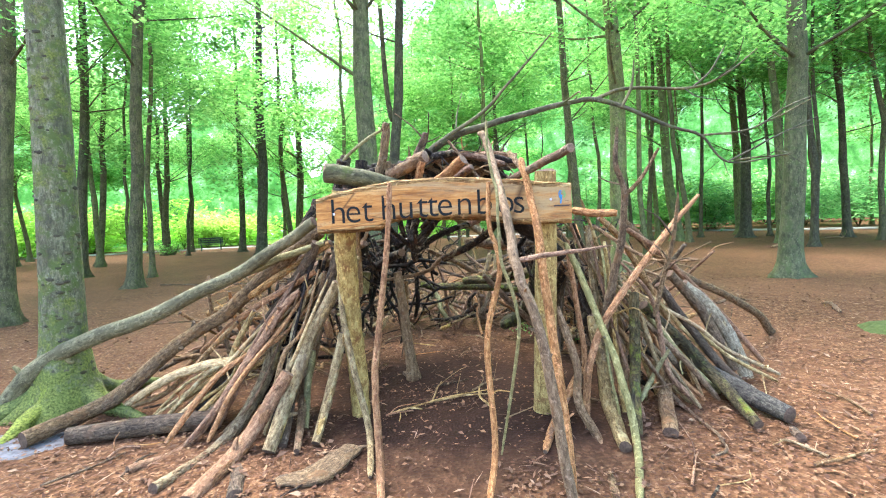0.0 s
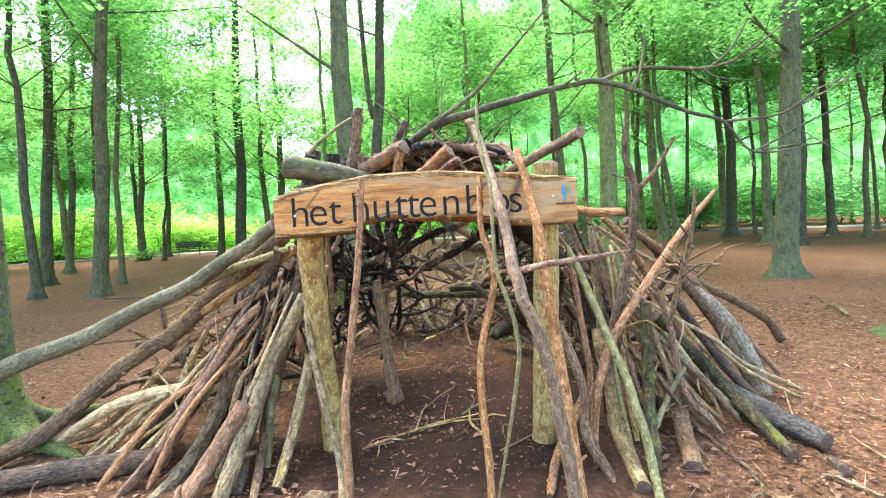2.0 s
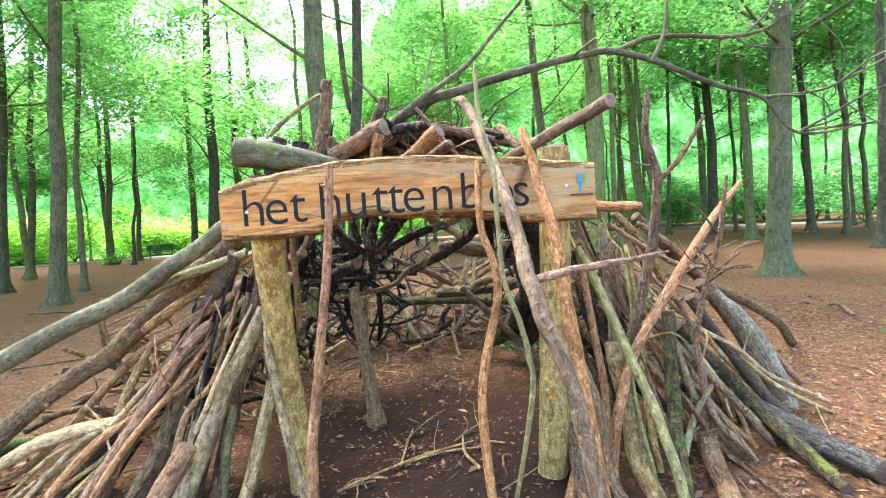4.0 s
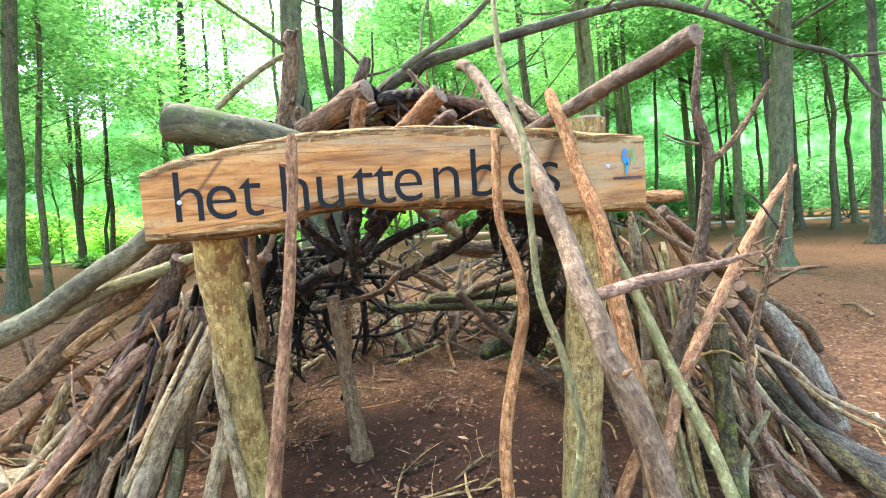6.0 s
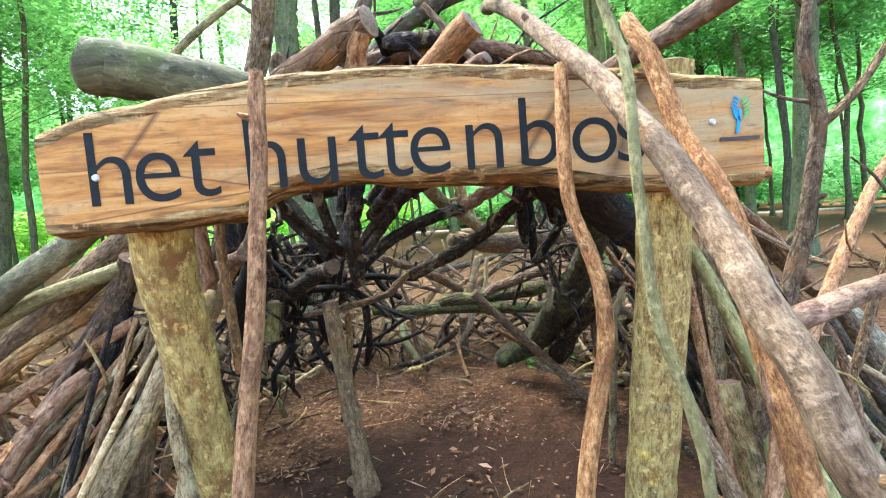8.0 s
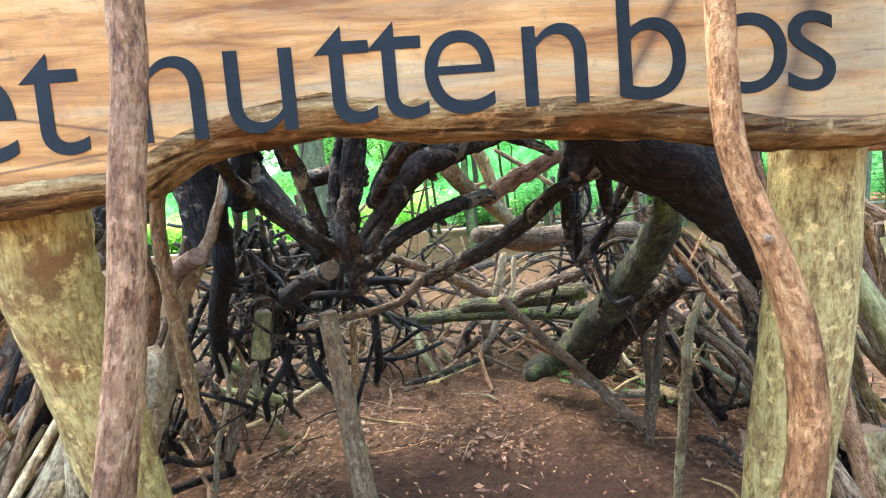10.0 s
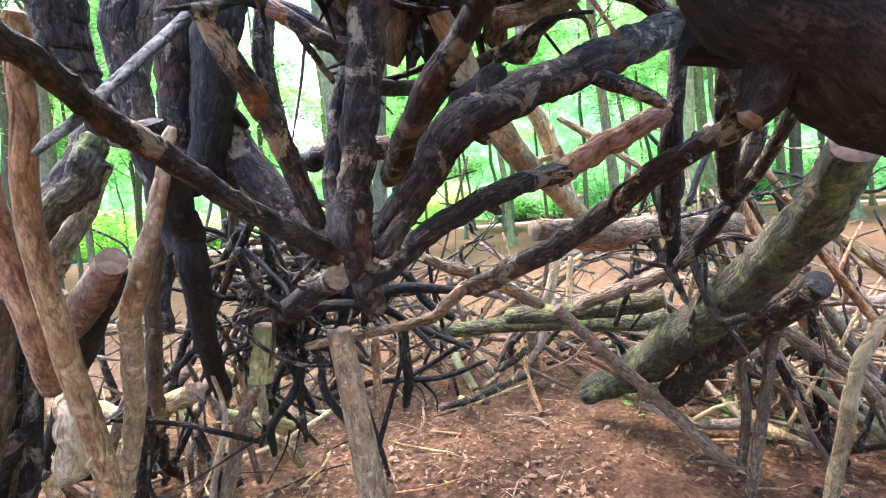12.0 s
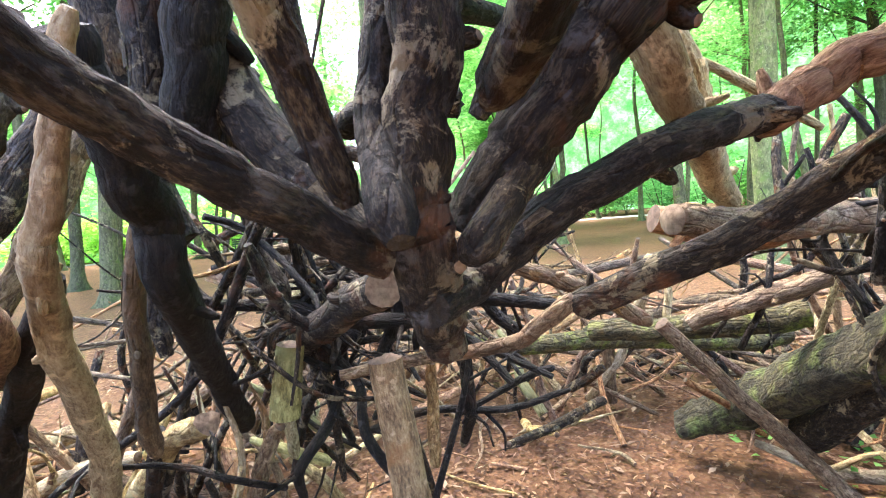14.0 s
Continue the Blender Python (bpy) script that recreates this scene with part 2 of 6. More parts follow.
def sign_build(nt, b):
    vec, rnd = grain_vec(nt)
    g = nt.nodes.new("ShaderNodeTexCoord").outputs["Object"]
    fine = noise_tex(nt, vec, 30, 8, 0.65, 0.6)
    col = ramp(nt, fine, [(0.36, (0.22, 0.09, 0.022)), (0.5, (0.43, 0.195, 0.045)), (0.64, (0.55, 0.3, 0.09))])
    blot = noise_tex(nt, vec, 5, 7, 0.7, 0.6)
    col = mixc(nt, maprange(nt, blot, 0.47, 0.6, 0, 0.75), col, mixc(nt, fine, (0.3, 0.22, 0.095), (0.45, 0.36, 0.18)))
    speck = noise_tex(nt, g, 60, 6, 0.7)
    col = mixc(nt, maprange(nt, speck, 0.54, 0.66, 0, 0.45), col, (0.2, 0.12, 0.05))
    rift = node(nt, "ShaderNodeTexVoronoi", Scale=7.0, Randomness=1.0)
    rift.feature = "DISTANCE_TO_EDGE"
    nt.links.new(vec, rift.inputs["Vector"])
    col = mixc(nt, maprange(nt, rift.outputs["Distance"], 0.0, 0.012, 0.8, 0), col, (0.07, 0.035, 0.015))
    st = noise_tex(nt, g, 11, 4, 0.6)
    col = mixc(nt, maprange(nt, st, 0.62, 0.7, 0, 0.6), col, (0.3, 0.13, 0.05))
    wear = noise_tex(nt, vec, 9, 6, 0.7, 0.8)
    col = mixc(nt, maprange(nt, wear, 0.54, 0.68, 0, 0.65), col, (0.32, 0.23, 0.12))
    pit = noise_tex(nt, vec, 75, 4, 0.6)
    col = mixc(nt, maprange(nt, pit, 0.63, 0.7, 0, 0.6), col, (0.12, 0.06, 0.025))
    nt.links.new(col, b.inputs["Base Color"])
    bump(nt, b, fine, 0.5, 0.008)


M["sign"] = shade("oiled_oak_board", sign_build, 0.65, 0.2)
M["sign_edge"] = wood("waney_edge", (0.08, 0.042, 0.018), (0.29, 0.18, 0.085), (0.46, 0.34, 0.19), (0.2, 0.1, 0.045), 0.54, scale=34, strength=1.0, cracks=0.8)


def litter_mat(name, a, c, d):
    def build(nt, b):
        geo = nt.nodes.new("ShaderNodeNewGeometry")
        nt.links.new(ramp(nt, geo.outputs["Random Per Island"], [(0.0, a), (0.6, c), (1.0, d)]), b.inputs["Base Color"])
    return shade(name, build, 0.8)


M["litter"] = litter_mat("dead_leaf", (0.045, 0.02, 0.009), (0.115, 0.053, 0.024), (0.26, 0.15, 0.073))
M["twiglet"] = litter_mat("loose_twig", (0.07, 0.037, 0.019), (0.16, 0.089, 0.049), (0.3, 0.2, 0.118))
M["end_dark"] = plain("dark_broken_end", (0.05, 0.032, 0.02), (0.14, 0.09, 0.055), 50)
M["moss_green"] = plain("moss_cushion", (0.04, 0.06, 0.012), (0.085, 0.11, 0.03), 18, 0.95, 0.8)

# ---- mesh tools ----
rng = np.random.default_rng(7)


def mesh_object(name, verts, faces, mats, parent=None, label="", grain=None, face_mats=None, smooth=True):
    me = bpy.data.meshes.new(name)
    me.from_pydata([tuple(v) for v in verts], [], faces)
    for m in mats:
        me.materials.append(m)
    if grain is not None:
        me.attributes.new("grain", "FLOAT_VECTOR", "POINT").data.foreach_set("vector", np.asarray(grain, np.float32).ravel())
    if face_mats is not None:
        me.polygons.foreach_set("material_index", np.asarray(face_mats, np.int32))
    if smooth:
        me.polygons.foreach_set("use_smooth", np.ones(len(me.polygons), bool))
    ob = new(name, me)
    if parent is not None:
        ob.parent = parent
    if label:
        ob["label"] = label
    return ob


def part(name, bm, material, parent, label=""):
    me = bpy.data.meshes.new(name)
    bm.to_mesh(me)
    bm.free()
    me.materials.append(material)
    ob = new(name, me)
    ob.parent = parent
    if label:
        ob["label"] = label
    return ob


def spline(pts, per=7):
    """Catmull-Rom through rows of x, y, z, radius."""
    p = np.asarray(pts, float)
    p = np.vstack([2 * p[0] - p[1], p, 2 * p[-1] - p[-2]])
    out = []
    for i in range(1, len(p) - 2):
        a, b, c, d = p[i - 1:i + 3]
        for t in np.linspace(0, 1, per, endpoint=False):
            out.append(0.5 * (2 * b + (c - a) * t + (2 * a - 5 * b + 4 * c - d) * t**2 + (3 * b - a - 3 * c + d) * t**3))
    out.append(p[-2])
    return np.array(out)


def tube(path, sides=10, rough=0.08, seed=0, wobble=0.0, ends=True):
    """Verts, faces, grain, face materials of a knobbly tube along rows of x, y, z, radius."""
    r = np.random.default_rng(seed)
    path = path.copy()
    n = len(path)
    path[:, 3] = np.maximum(path[:, 3], 0.0015)
    if wobble:
        k = r.normal(0, 1, (n, 3))
        for _ in range(2):
            k = (np.roll(k, 1, 0) + k + np.roll(k, -1, 0)) / 3
        k *= np.minimum(1, np.minimum(np.arange(n), np.arange(n)[::-1]) / 2)[:, None]
        path[:, :3] += k * wobble * path[:, 3:4]
    tang = np.gradient(path[:, :3], axis=0)
    tang /= np.linalg.norm(tang, axis=1)[:, None] + 1e-9
    side = np.cross(tang[0], (0.3, 0.2, 0.93))
    if np.linalg.norm(side) < 0.1:
        side = np.cross(tang[0], (1, 0, 0))
    side /= np.linalg.norm(side)
    along = np.r_[0, np.cumsum(np.linalg.norm(np.diff(path[:, :3], axis=0), axis=1))]
    ang = np.linspace(0, 2 * np.pi, sides, endpoint=False)
    lobes = 1 + rough * (np.sin(2 * ang + r.uniform(0, 6)) * 0.7 + np.sin(3 * ang + r.uniform(0, 6)) * 0.6)
    verts, grain = [], []
    for i in range(n):
        side = side - tang[i] * (side @ tang[i])
        side /= np.linalg.norm(side) + 1e-9
        up = np.cross(tang[i], side)
        rad = path[i, 3] * lobes * (1 + rough * r.normal(0, 0.4, sides))
        verts.append(path[i, :3] + rad[:, None] * (np.cos(ang)[:, None] * side + np.sin(ang)[:, None] * up))
        grain.append(np.c_[path[i, 3] * np.cos(ang), path[i, 3] * np.sin(ang), np.full(sides, along[i] * 0.34)])
    verts, grain = np.vstack(verts), np.vstack(grain)
    faces, fm = [], []
    for i in range(n - 1):
        for j in range(sides):
            k = (j + 1) % sides
            faces.append((i * sides + j, i * sides + k, (i + 1) * sides + k, (i + 1) * sides + j))
            fm.append(0)
    if ends:
        faces += [tuple(range(sides))[::-1], tuple(range((n - 1) * sides, n * sides))]
        fm += [1, 1]
    return verts, faces, grain, fm


def merged(tubes):
    v, f, g, m, o = [], [], [], [], 0
    for tv, tf, tg, tm in tubes:
        v.append(tv)
        g.append(tg)
        f += [tuple(i + o for i in q) for q in tf]
        m += tm
        o += len(tv)
    return np.vstack(v), f, np.vstack(g), m


COUNT = [0]


def knobbly(label):
    """Poles and boughs whose swellings and loose bark stand out from the core."""
    return not any(w in label for w in ("moss-grown", "bowed trunk", "bowed over", "bark lying"))


def branch(mat, label, pts, name="branch", category="branch", group="branches of the hut", stubs=0, twigs=0, sides=12, rough=0.06, wobble=0.22, flat=1.0):
    """A loose branch or log through rows of x, y, z, radius, with stubs of broken side shoots as parts."""
    COUNT[0] += 1
    seed = COUNT[0]
    r = np.random.default_rng(1000 + seed)
    base = np.array(pts[0][:3], float)
    p = np.array(pts, float)
    p[:, :3] -= base
    if name == "branch" and knobbly(label):
        p[:, 3] *= 0.87
    path = spline(p, (7 if len(p) > 2 else 12) + (5 if sides >= 14 else 0))
    rough = max(rough, 0.1) if mat == "dark" and sides >= 12 else rough
    if path[:, 3].mean() < 0.032 and "sawn" not in label and name == "branch":
        path[-1, 3] *= r.uniform(0.6, 0.9)
        path[-2, 3] *= 0.93
        path[0, 3] *= r.uniform(0.5, 0.9)
    v, f, g, fm = tube(path, sides, rough, seed, wobble, ends=False)
    ob = mesh_object(name, v, f, [M[mat]], None, "", g, fm)
    ob.location = base
    ob.scale = (1, 1, flat)
    tagged(ob, label, category, group)
    nr = len(path)
    for e, (ring, off) in enumerate(((0, path[0] - path[1]), (nr - 1, path[-1] - path[-2]))):
        d = off[:3] / (np.linalg.norm(off[:3]) + 1e-9)
        loop = v[ring * sides:(ring + 1) * sides]
        c = loop.mean(0)
        inner = c + (loop - c) * 0.55 + d * path[ring, 3] * r.uniform(0.0, 0.25)
        cv = np.vstack([loop, inner + r.normal(0, path[ring, 3] * 0.06, inner.shape), [c + d * path[ring, 3] * r.uniform(-0.1, 0.3)]])
        cf = [(j, (j + 1) % sides, sides + (j + 1) % sides, sides + j) for j in range(sides)] + [(sides + j, sides + (j + 1) % sides, 2 * sides) for j in range(sides)]
        if ring == 0:
            cf = [q[::-1] for q in cf]
        mesh_object("cut_end", cv, cf, [M["end"] if "sawn" in label or "on the ridge" in label else M["black" if mat in ("dark", "black") else "end_dark"]], ob, "", np.zeros((len(cv), 3)))
    big = float(path[:, 3].mean())
    if big > 0.024 and nr > 9 and mat not in ("black", "grey", "trunk_dark"):
        flake_mat = {"dark": "flake"}.get(mat, mat)
        rings, rg = v.reshape(nr, sides, 3), g.reshape(nr, sides, 3)
        for k in range(int(4 + 90 * big)):
            i0, w, hgt = int(r.integers(1, nr - 4)), int(r.integers(2, 4)), int(r.integers(1, 3))
            j0 = int(r.integers(0, sides))
            fv, fg = [], []
            for i in range(hgt + 1):
                for j in range(w):
                    q = rings[i0 + i, (j0 + j) % sides]
                    c = rings[i0 + i].mean(0)
                    slide = (rings[min(nr - 1, i0 + i + 1), (j0 + j) % sides] - q) * r.uniform(-0.4, 0.4)
                    edge = 0.0 if (i in (0, hgt) and j in (0, w - 1)) else 1.0
                    fv.append(c + (q - c) * (1.0 + 0.004 / big * 0.5 + 0.045 * edge * r.uniform(0.4, 1.0)) + slide)
                    fg.append(rg[i0 + i, (j0 + j) % sides])
            ff = [(i * w + j, i * w + j + 1, (i + 1) * w + j + 1, (i + 1) * w + j) for i in range(hgt) for j in range(w - 1)]
            mesh_object("bark_flake", fv, ff, [M[flake_mat]], ob, "", fg)
    for k in range(stubs + twigs):
        i = int(r.integers(2, len(path) - 2))
        o, rad = path[i, :3], path[i, 3]
        t = path[i + 1, :3] - path[i - 1, :3]
        t /= np.linalg.norm(t) + 1e-9
        d = np.cross(t, r.normal(0, 1, 3))
        d = d / (np.linalg.norm(d) + 1e-9) + t * r.uniform(0.2, 0.9)
        d /= np.linalg.norm(d)
        L = rad * r.uniform(0.5, 1.3) if k < stubs else r.uniform(0.12, 0.35)
        q = rad * r.uniform(0.22, 0.4) if k < stubs else min(0.006, rad * 0.4)
        tw = np.array([[*(o + d * rad * 0.5), q * 1.3], [*(o + d * (rad + L * 0.5) + r.normal(0, L * 0.08, 3)), q], [*(o + d * (rad + L) + r.normal(0, L * 0.12, 3)), q * 0.6]])
        tv, tf, tg, tm = tube(spline(tw, 3), 6, 0.1, seed * 10 + k)
        mesh_object("stub" if k < stubs else "twig", tv, tf, [M[mat], M["end"]], ob, "", tg, tm)
    return ob

# ---- sign and its posts ----
def wave(x, seed, amp, f=1.0):
    return amp * (noise.noise((x * 2.1 * f, seed, 0)) + 0.45 * noise.noise((x * 7 * f, seed, 3)) + 0.15 * noise.noise((x * 25 * f, seed, 9)))


def sign_board():
    root = new("name_sign")
    root.location = (0.0, 3.2, 1.494)
    root.scale = (0.98, 1, 0.98)
    tagged(root, "oiled oak board with waney edges and carved black letters", "sign")
    n, x0, x1 = 260, -0.862, 0.88
    xs = np.linspace(x0, x1, n)
    thick = 0.085
    verts, grain = [], []
    rows = 9
    low_x = (-0.862, -0.62, -0.53, -0.43, -0.36, -0.28, -0.17, -0.08, 0.06, 0.23, 0.37, 0.46, 0.6, 0.88)
    low_z = (0.0, 0.002, 0.008, 0.02, 0.064, 0.084, 0.102, 0.088, 0.078, 0.07, 0.044, 0.022, 0.008, 0.004)
    top_x = (-0.862, -0.75, -0.51, -0.29, -0.06, 0.15, 0.46, 0.6, 0.88)
    top_z = (0.222, 0.264, 0.306, 0.331, 0.341, 0.335, 0.312, 0.297, 0.265)
    for x in xs:
        zb = float(np.interp(x, low_x, low_z)) + wave(x, 2, 0.006)
        zt = float(np.interp(x, top_x, top_z)) + wave(x, 8, 0.008)
        hang = 0.014 + 0.02 * math.exp(-((x - 0.0) / 0.4) ** 2)
        ring = []
        for k in range(rows):
            w = (0.0, 0.075, 0.2, 0.35, 0.5, 0.65, 0.8, 0.915, 1.0)[k]
            if k in (1, rows - 2):
                w += wave(x, 30 + k, 0.03, 3)
            ring.append((x, 0.0005 * noise.noise((x * 3, w * 2, 1)), zb + (zt - zb - 0.014) * w))
        ring.append((x, 0.012 + wave(x, 4, 0.006), zt + wave(x, 14, 0.006, 3)))
        ring.append((x, thick, zt - 0.012 + wave(x, 5, 0.008)))
        ring.append((x, thick, zb + 0.0))
        ring.append((x, 0.058 + wave(x, 6, 0.008, 2), zb - hang + wave(x, 16, 0.009, 3)))
        ring.append((x, 0.026 + wave(x, 7, 0.008, 3), zb - hang * 0.62 + wave(x, 17, 0.010, 3)))
        ring.append((x, 0.007 + wave(x, 9, 0.003, 3), zb - hang * 0.2 + wave(x, 18, 0.005, 4)))
        verts += ring
        grain += [(p[1], p[2], p[0] * 0.13) for p in ring]
    m = rows + 6
    faces, fm = [], []
    for i in range(n - 1):
        for j in range(m):
            k = (j + 1) % m
            faces.append((i * m + j, (i + 1) * m + j, (i + 1) * m + k, i * m + k))
            fm.append(0 if 0 < j < rows - 2 else 1)
    faces += [tuple(range(m)), tuple(range((n - 1) * m, n * m))[::-1]]
    fm += [1, 1]
    mesh_object("board", verts, faces, [M["sign"], M["sign_edge"]], root, "", grain, fm)

    def letter(ch, x, z, size):
        cu = bpy.data.curves.new("letter", "FONT")
        cu.body, cu.size, cu.extrude, cu.bevel_depth = ch, size, 0.0005, 0.0
        cu.offset = -0.0018
        tmp = new("letter", cu)
        me = bpy.data.meshes.new_from_object(tmp)
        bpy.data.objects.remove(tmp)
        w = max(v.co.x for v in me.vertices)
        lo = min(v.co.x for v in me.vertices)
        me.materials.append(M["letter"])
        ob = new("letter", me)
        ob.parent = root
        ob.matrix_basis = pose(x - lo, -0.0011, z, 90, 0, 0)
        return x + (w - lo)
    size = 0.246
    starts = (-0.757, -0.657, -0.552, -0.412, -0.294, -0.176, -0.106, -0.031, 0.105, 0.239, 0.37, 0.486)
    for ch, x in zip("hethuttenbos", starts):
        letter(ch, x, 0.054 + 0.026 * max(0.0, math.sin(math.pi * (x + 0.72) / 1.8)), size)
    for sx, sz in ((-0.741, 0.119), (0.738, 0.16)):
        bm = bmesh.new()
        bmesh.ops.create_cone(bm, cap_ends=True, segments=14, radius1=0.0085, radius2=0.006, depth=0.006)
        bmesh.ops.transform(bm, matrix=pose(sx, -0.006, sz, 90, 0, 0), verts=bm.verts)
        part("screw", bm, M["steel"], root, "zinc screw head")
    # small printed tree mark and a line of print
    def stroke(name, x, z, tilt, wide, high, mat, label=""):
        bm = bmesh.new()
        bmesh.ops.create_cube(bm, size=1, matrix=pose(x, -0.005, z, 0, tilt, 0) @ Matrix.Diagonal((wide, 0.002, high, 1)))
        part(name, bm, M[mat], root, label)
    for k in range(7):
        stroke("mark", 0.806 + 0.008 * math.cos(k * 0.5 + 1.6), 0.165 + k * 0.0085, 35, 0.022 - k * 0.001, 0.0045, "blue", "blue leaf stroke of a tree mark")
    stroke("mark", 0.808, 0.158, 8, 0.008, 0.06, "blue", "blue stem of a tree mark")
    for k in range(6):
        stroke("mark", 0.829 + 0.003 * math.sin(k), 0.172 + k * 0.0085, -35, 0.02, 0.0045, "green", "green leaf stroke of a tree mark")
    bm = bmesh.new()
    bmesh.ops.create_cube(bm, size=1, matrix=pose(0.81, -0.005, 0.115, 0, 0, 0) @ Matrix.Diagonal((0.108, 0.002, 0.009, 1)))
    part("print_line", bm, M["print"], root, "line of small brown print")
    return root


sign_board()
branch("post", "weathered yellowish oak post holding the sign, bark worn off", [(-0.73, 3.80, -0.1, 0.072), (-0.73, 3.76, 0.3, 0.072), (-0.735, 3.66, 0.65, 0.072), (-0.73, 3.54, 1.12, 0.073), (-0.71, 3.42, 1.47, 0.077), (-0.70, 3.40, 1.78, 0.077)],
       name="post", category="post", group="posts of the sign", stubs=2, sides=18, rough=0.05, wobble=0.07)
branch("post", "pale green-tinged oak post holding the sign", [(0.74, 3.72, -0.1, 0.085), (0.74, 3.63, 0.35, 0.083), (0.74, 3.55, 0.8, 0.081), (0.735, 3.48, 1.2, 0.079), (0.74, 3.42, 1.86, 0.075)],
       name="post", category="post", group="posts of the sign", stubs=0, sides=18, rough=0.03, wobble=0.04)


# ---- bench by the path ----
def bench():
    root = new("bench")
    root.matrix_basis = pose(-16.4, 33.6, 0, 0, 0, 26)
    tagged(root, "dark green wooden park bench beside the path", "bench")

    def box(name, x, y, z, a, b, c, rx=0):
        bm = bmesh.new()
        bmesh.ops.create_cube(bm, size=1, matrix=pose(x, y, z, rx) @ Matrix.Diagonal((a, b, c, 1)))
        bmesh.ops.bevel(bm, geom=bm.edges[:], offset=0.008, segments=1, affect="EDGES")
        part(name, bm, M["bench"], root)
    for k in range(3):
        box("seat_slat", 0, -0.12 + k * 0.15, 0.45, 1.6, 0.12, 0.05)
    for k in range(3):
        box("back_slat", 0, 0.27 + k * 0.03, 0.58 + k * 0.14, 1.6, 0.04, 0.11, -10)
    for s in (-0.62, 0.62):
        box("leg", s, -0.12, 0.21, 0.07, 0.08, 0.43)
        box("leg", s, 0.24, 0.42, 0.07, 0.07, 0.86, -8)
        box("rail", s, 0.05, 0.4, 0.06, 0.4, 0.06)


bench()

# ---- ground and distance ----
def grid_ground():
    """One sheet with small unevenness near the hut, reaching the horizon."""
    r = np.concatenate([np.linspace(0, 9, 70), np.geomspace(9.5, 1500, 40)])
    a = np.linspace(0, 2 * np.pi, 128, endpoint=False)
    verts = []
    for q in r:
        for k in a:
            x, y = q * math.cos(k), 4 + q * math.sin(k)
            z = 0.02 * noise.noise((x * 1.3, y * 1.3, 0)) + 0.012 * noise.noise((x * 4, y * 4, 5)) if q < 40 else 0.0
            verts.append((x, y, z - 0.004))
    n = len(a)
    faces = [(i * n + j, i * n + (j + 1) % n, (i + 1) * n + (j + 1) % n, (i + 1) * n + j) for i in range(len(r) - 1) for j in range(n)]
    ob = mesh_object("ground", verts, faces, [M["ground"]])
    return tagged(ob, "reddish-brown woodland floor of mulch and dead leaves", "ground", kind="structure")


grid_ground()


def strip(name, pts, width, mat, label, z):
    p = spline([(*q, 0) for q in pts], 10)[:, :2]
    t = np.gradient(p, axis=0)
    t /= np.linalg.norm(t, axis=1)[:, None]
    nrm = np.c_[-t[:, 1], t[:, 0]]
    L, R = p + nrm * width / 2, p - nrm * width / 2
    v = [(*q, z) for q in L] + [(*q, z) for q in R] + [(*q, -0.05) for q in L] + [(*q, -0.05) for q in R]
    n = len(p)
    f = [(i, n + i, n + i + 1, i + 1) for i in range(n - 1)]
    f += [(2 * n + i, i, i + 1, 2 * n + i + 1) for i in range(n - 1)] + [(n + i, 3 * n + i, 3 * n + i + 1, n + i + 1) for i in range(n - 1)]
    return tagged(mesh_object(name, v, f, [mat]), label, "path", kind="structure")


strip("path", [(-60, 25, 0), (-30, 33, 0), (-16, 37.5, 0), (0, 41, 0), (14, 37, 0), (24, 28, 0), (45, 18, 0)], 2.2, M["path"], "pale grey woodland path in the distance", 0.03)
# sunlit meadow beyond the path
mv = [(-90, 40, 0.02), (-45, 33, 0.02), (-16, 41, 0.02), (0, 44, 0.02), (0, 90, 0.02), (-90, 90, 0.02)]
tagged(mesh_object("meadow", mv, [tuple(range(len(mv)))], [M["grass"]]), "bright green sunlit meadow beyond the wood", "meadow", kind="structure")


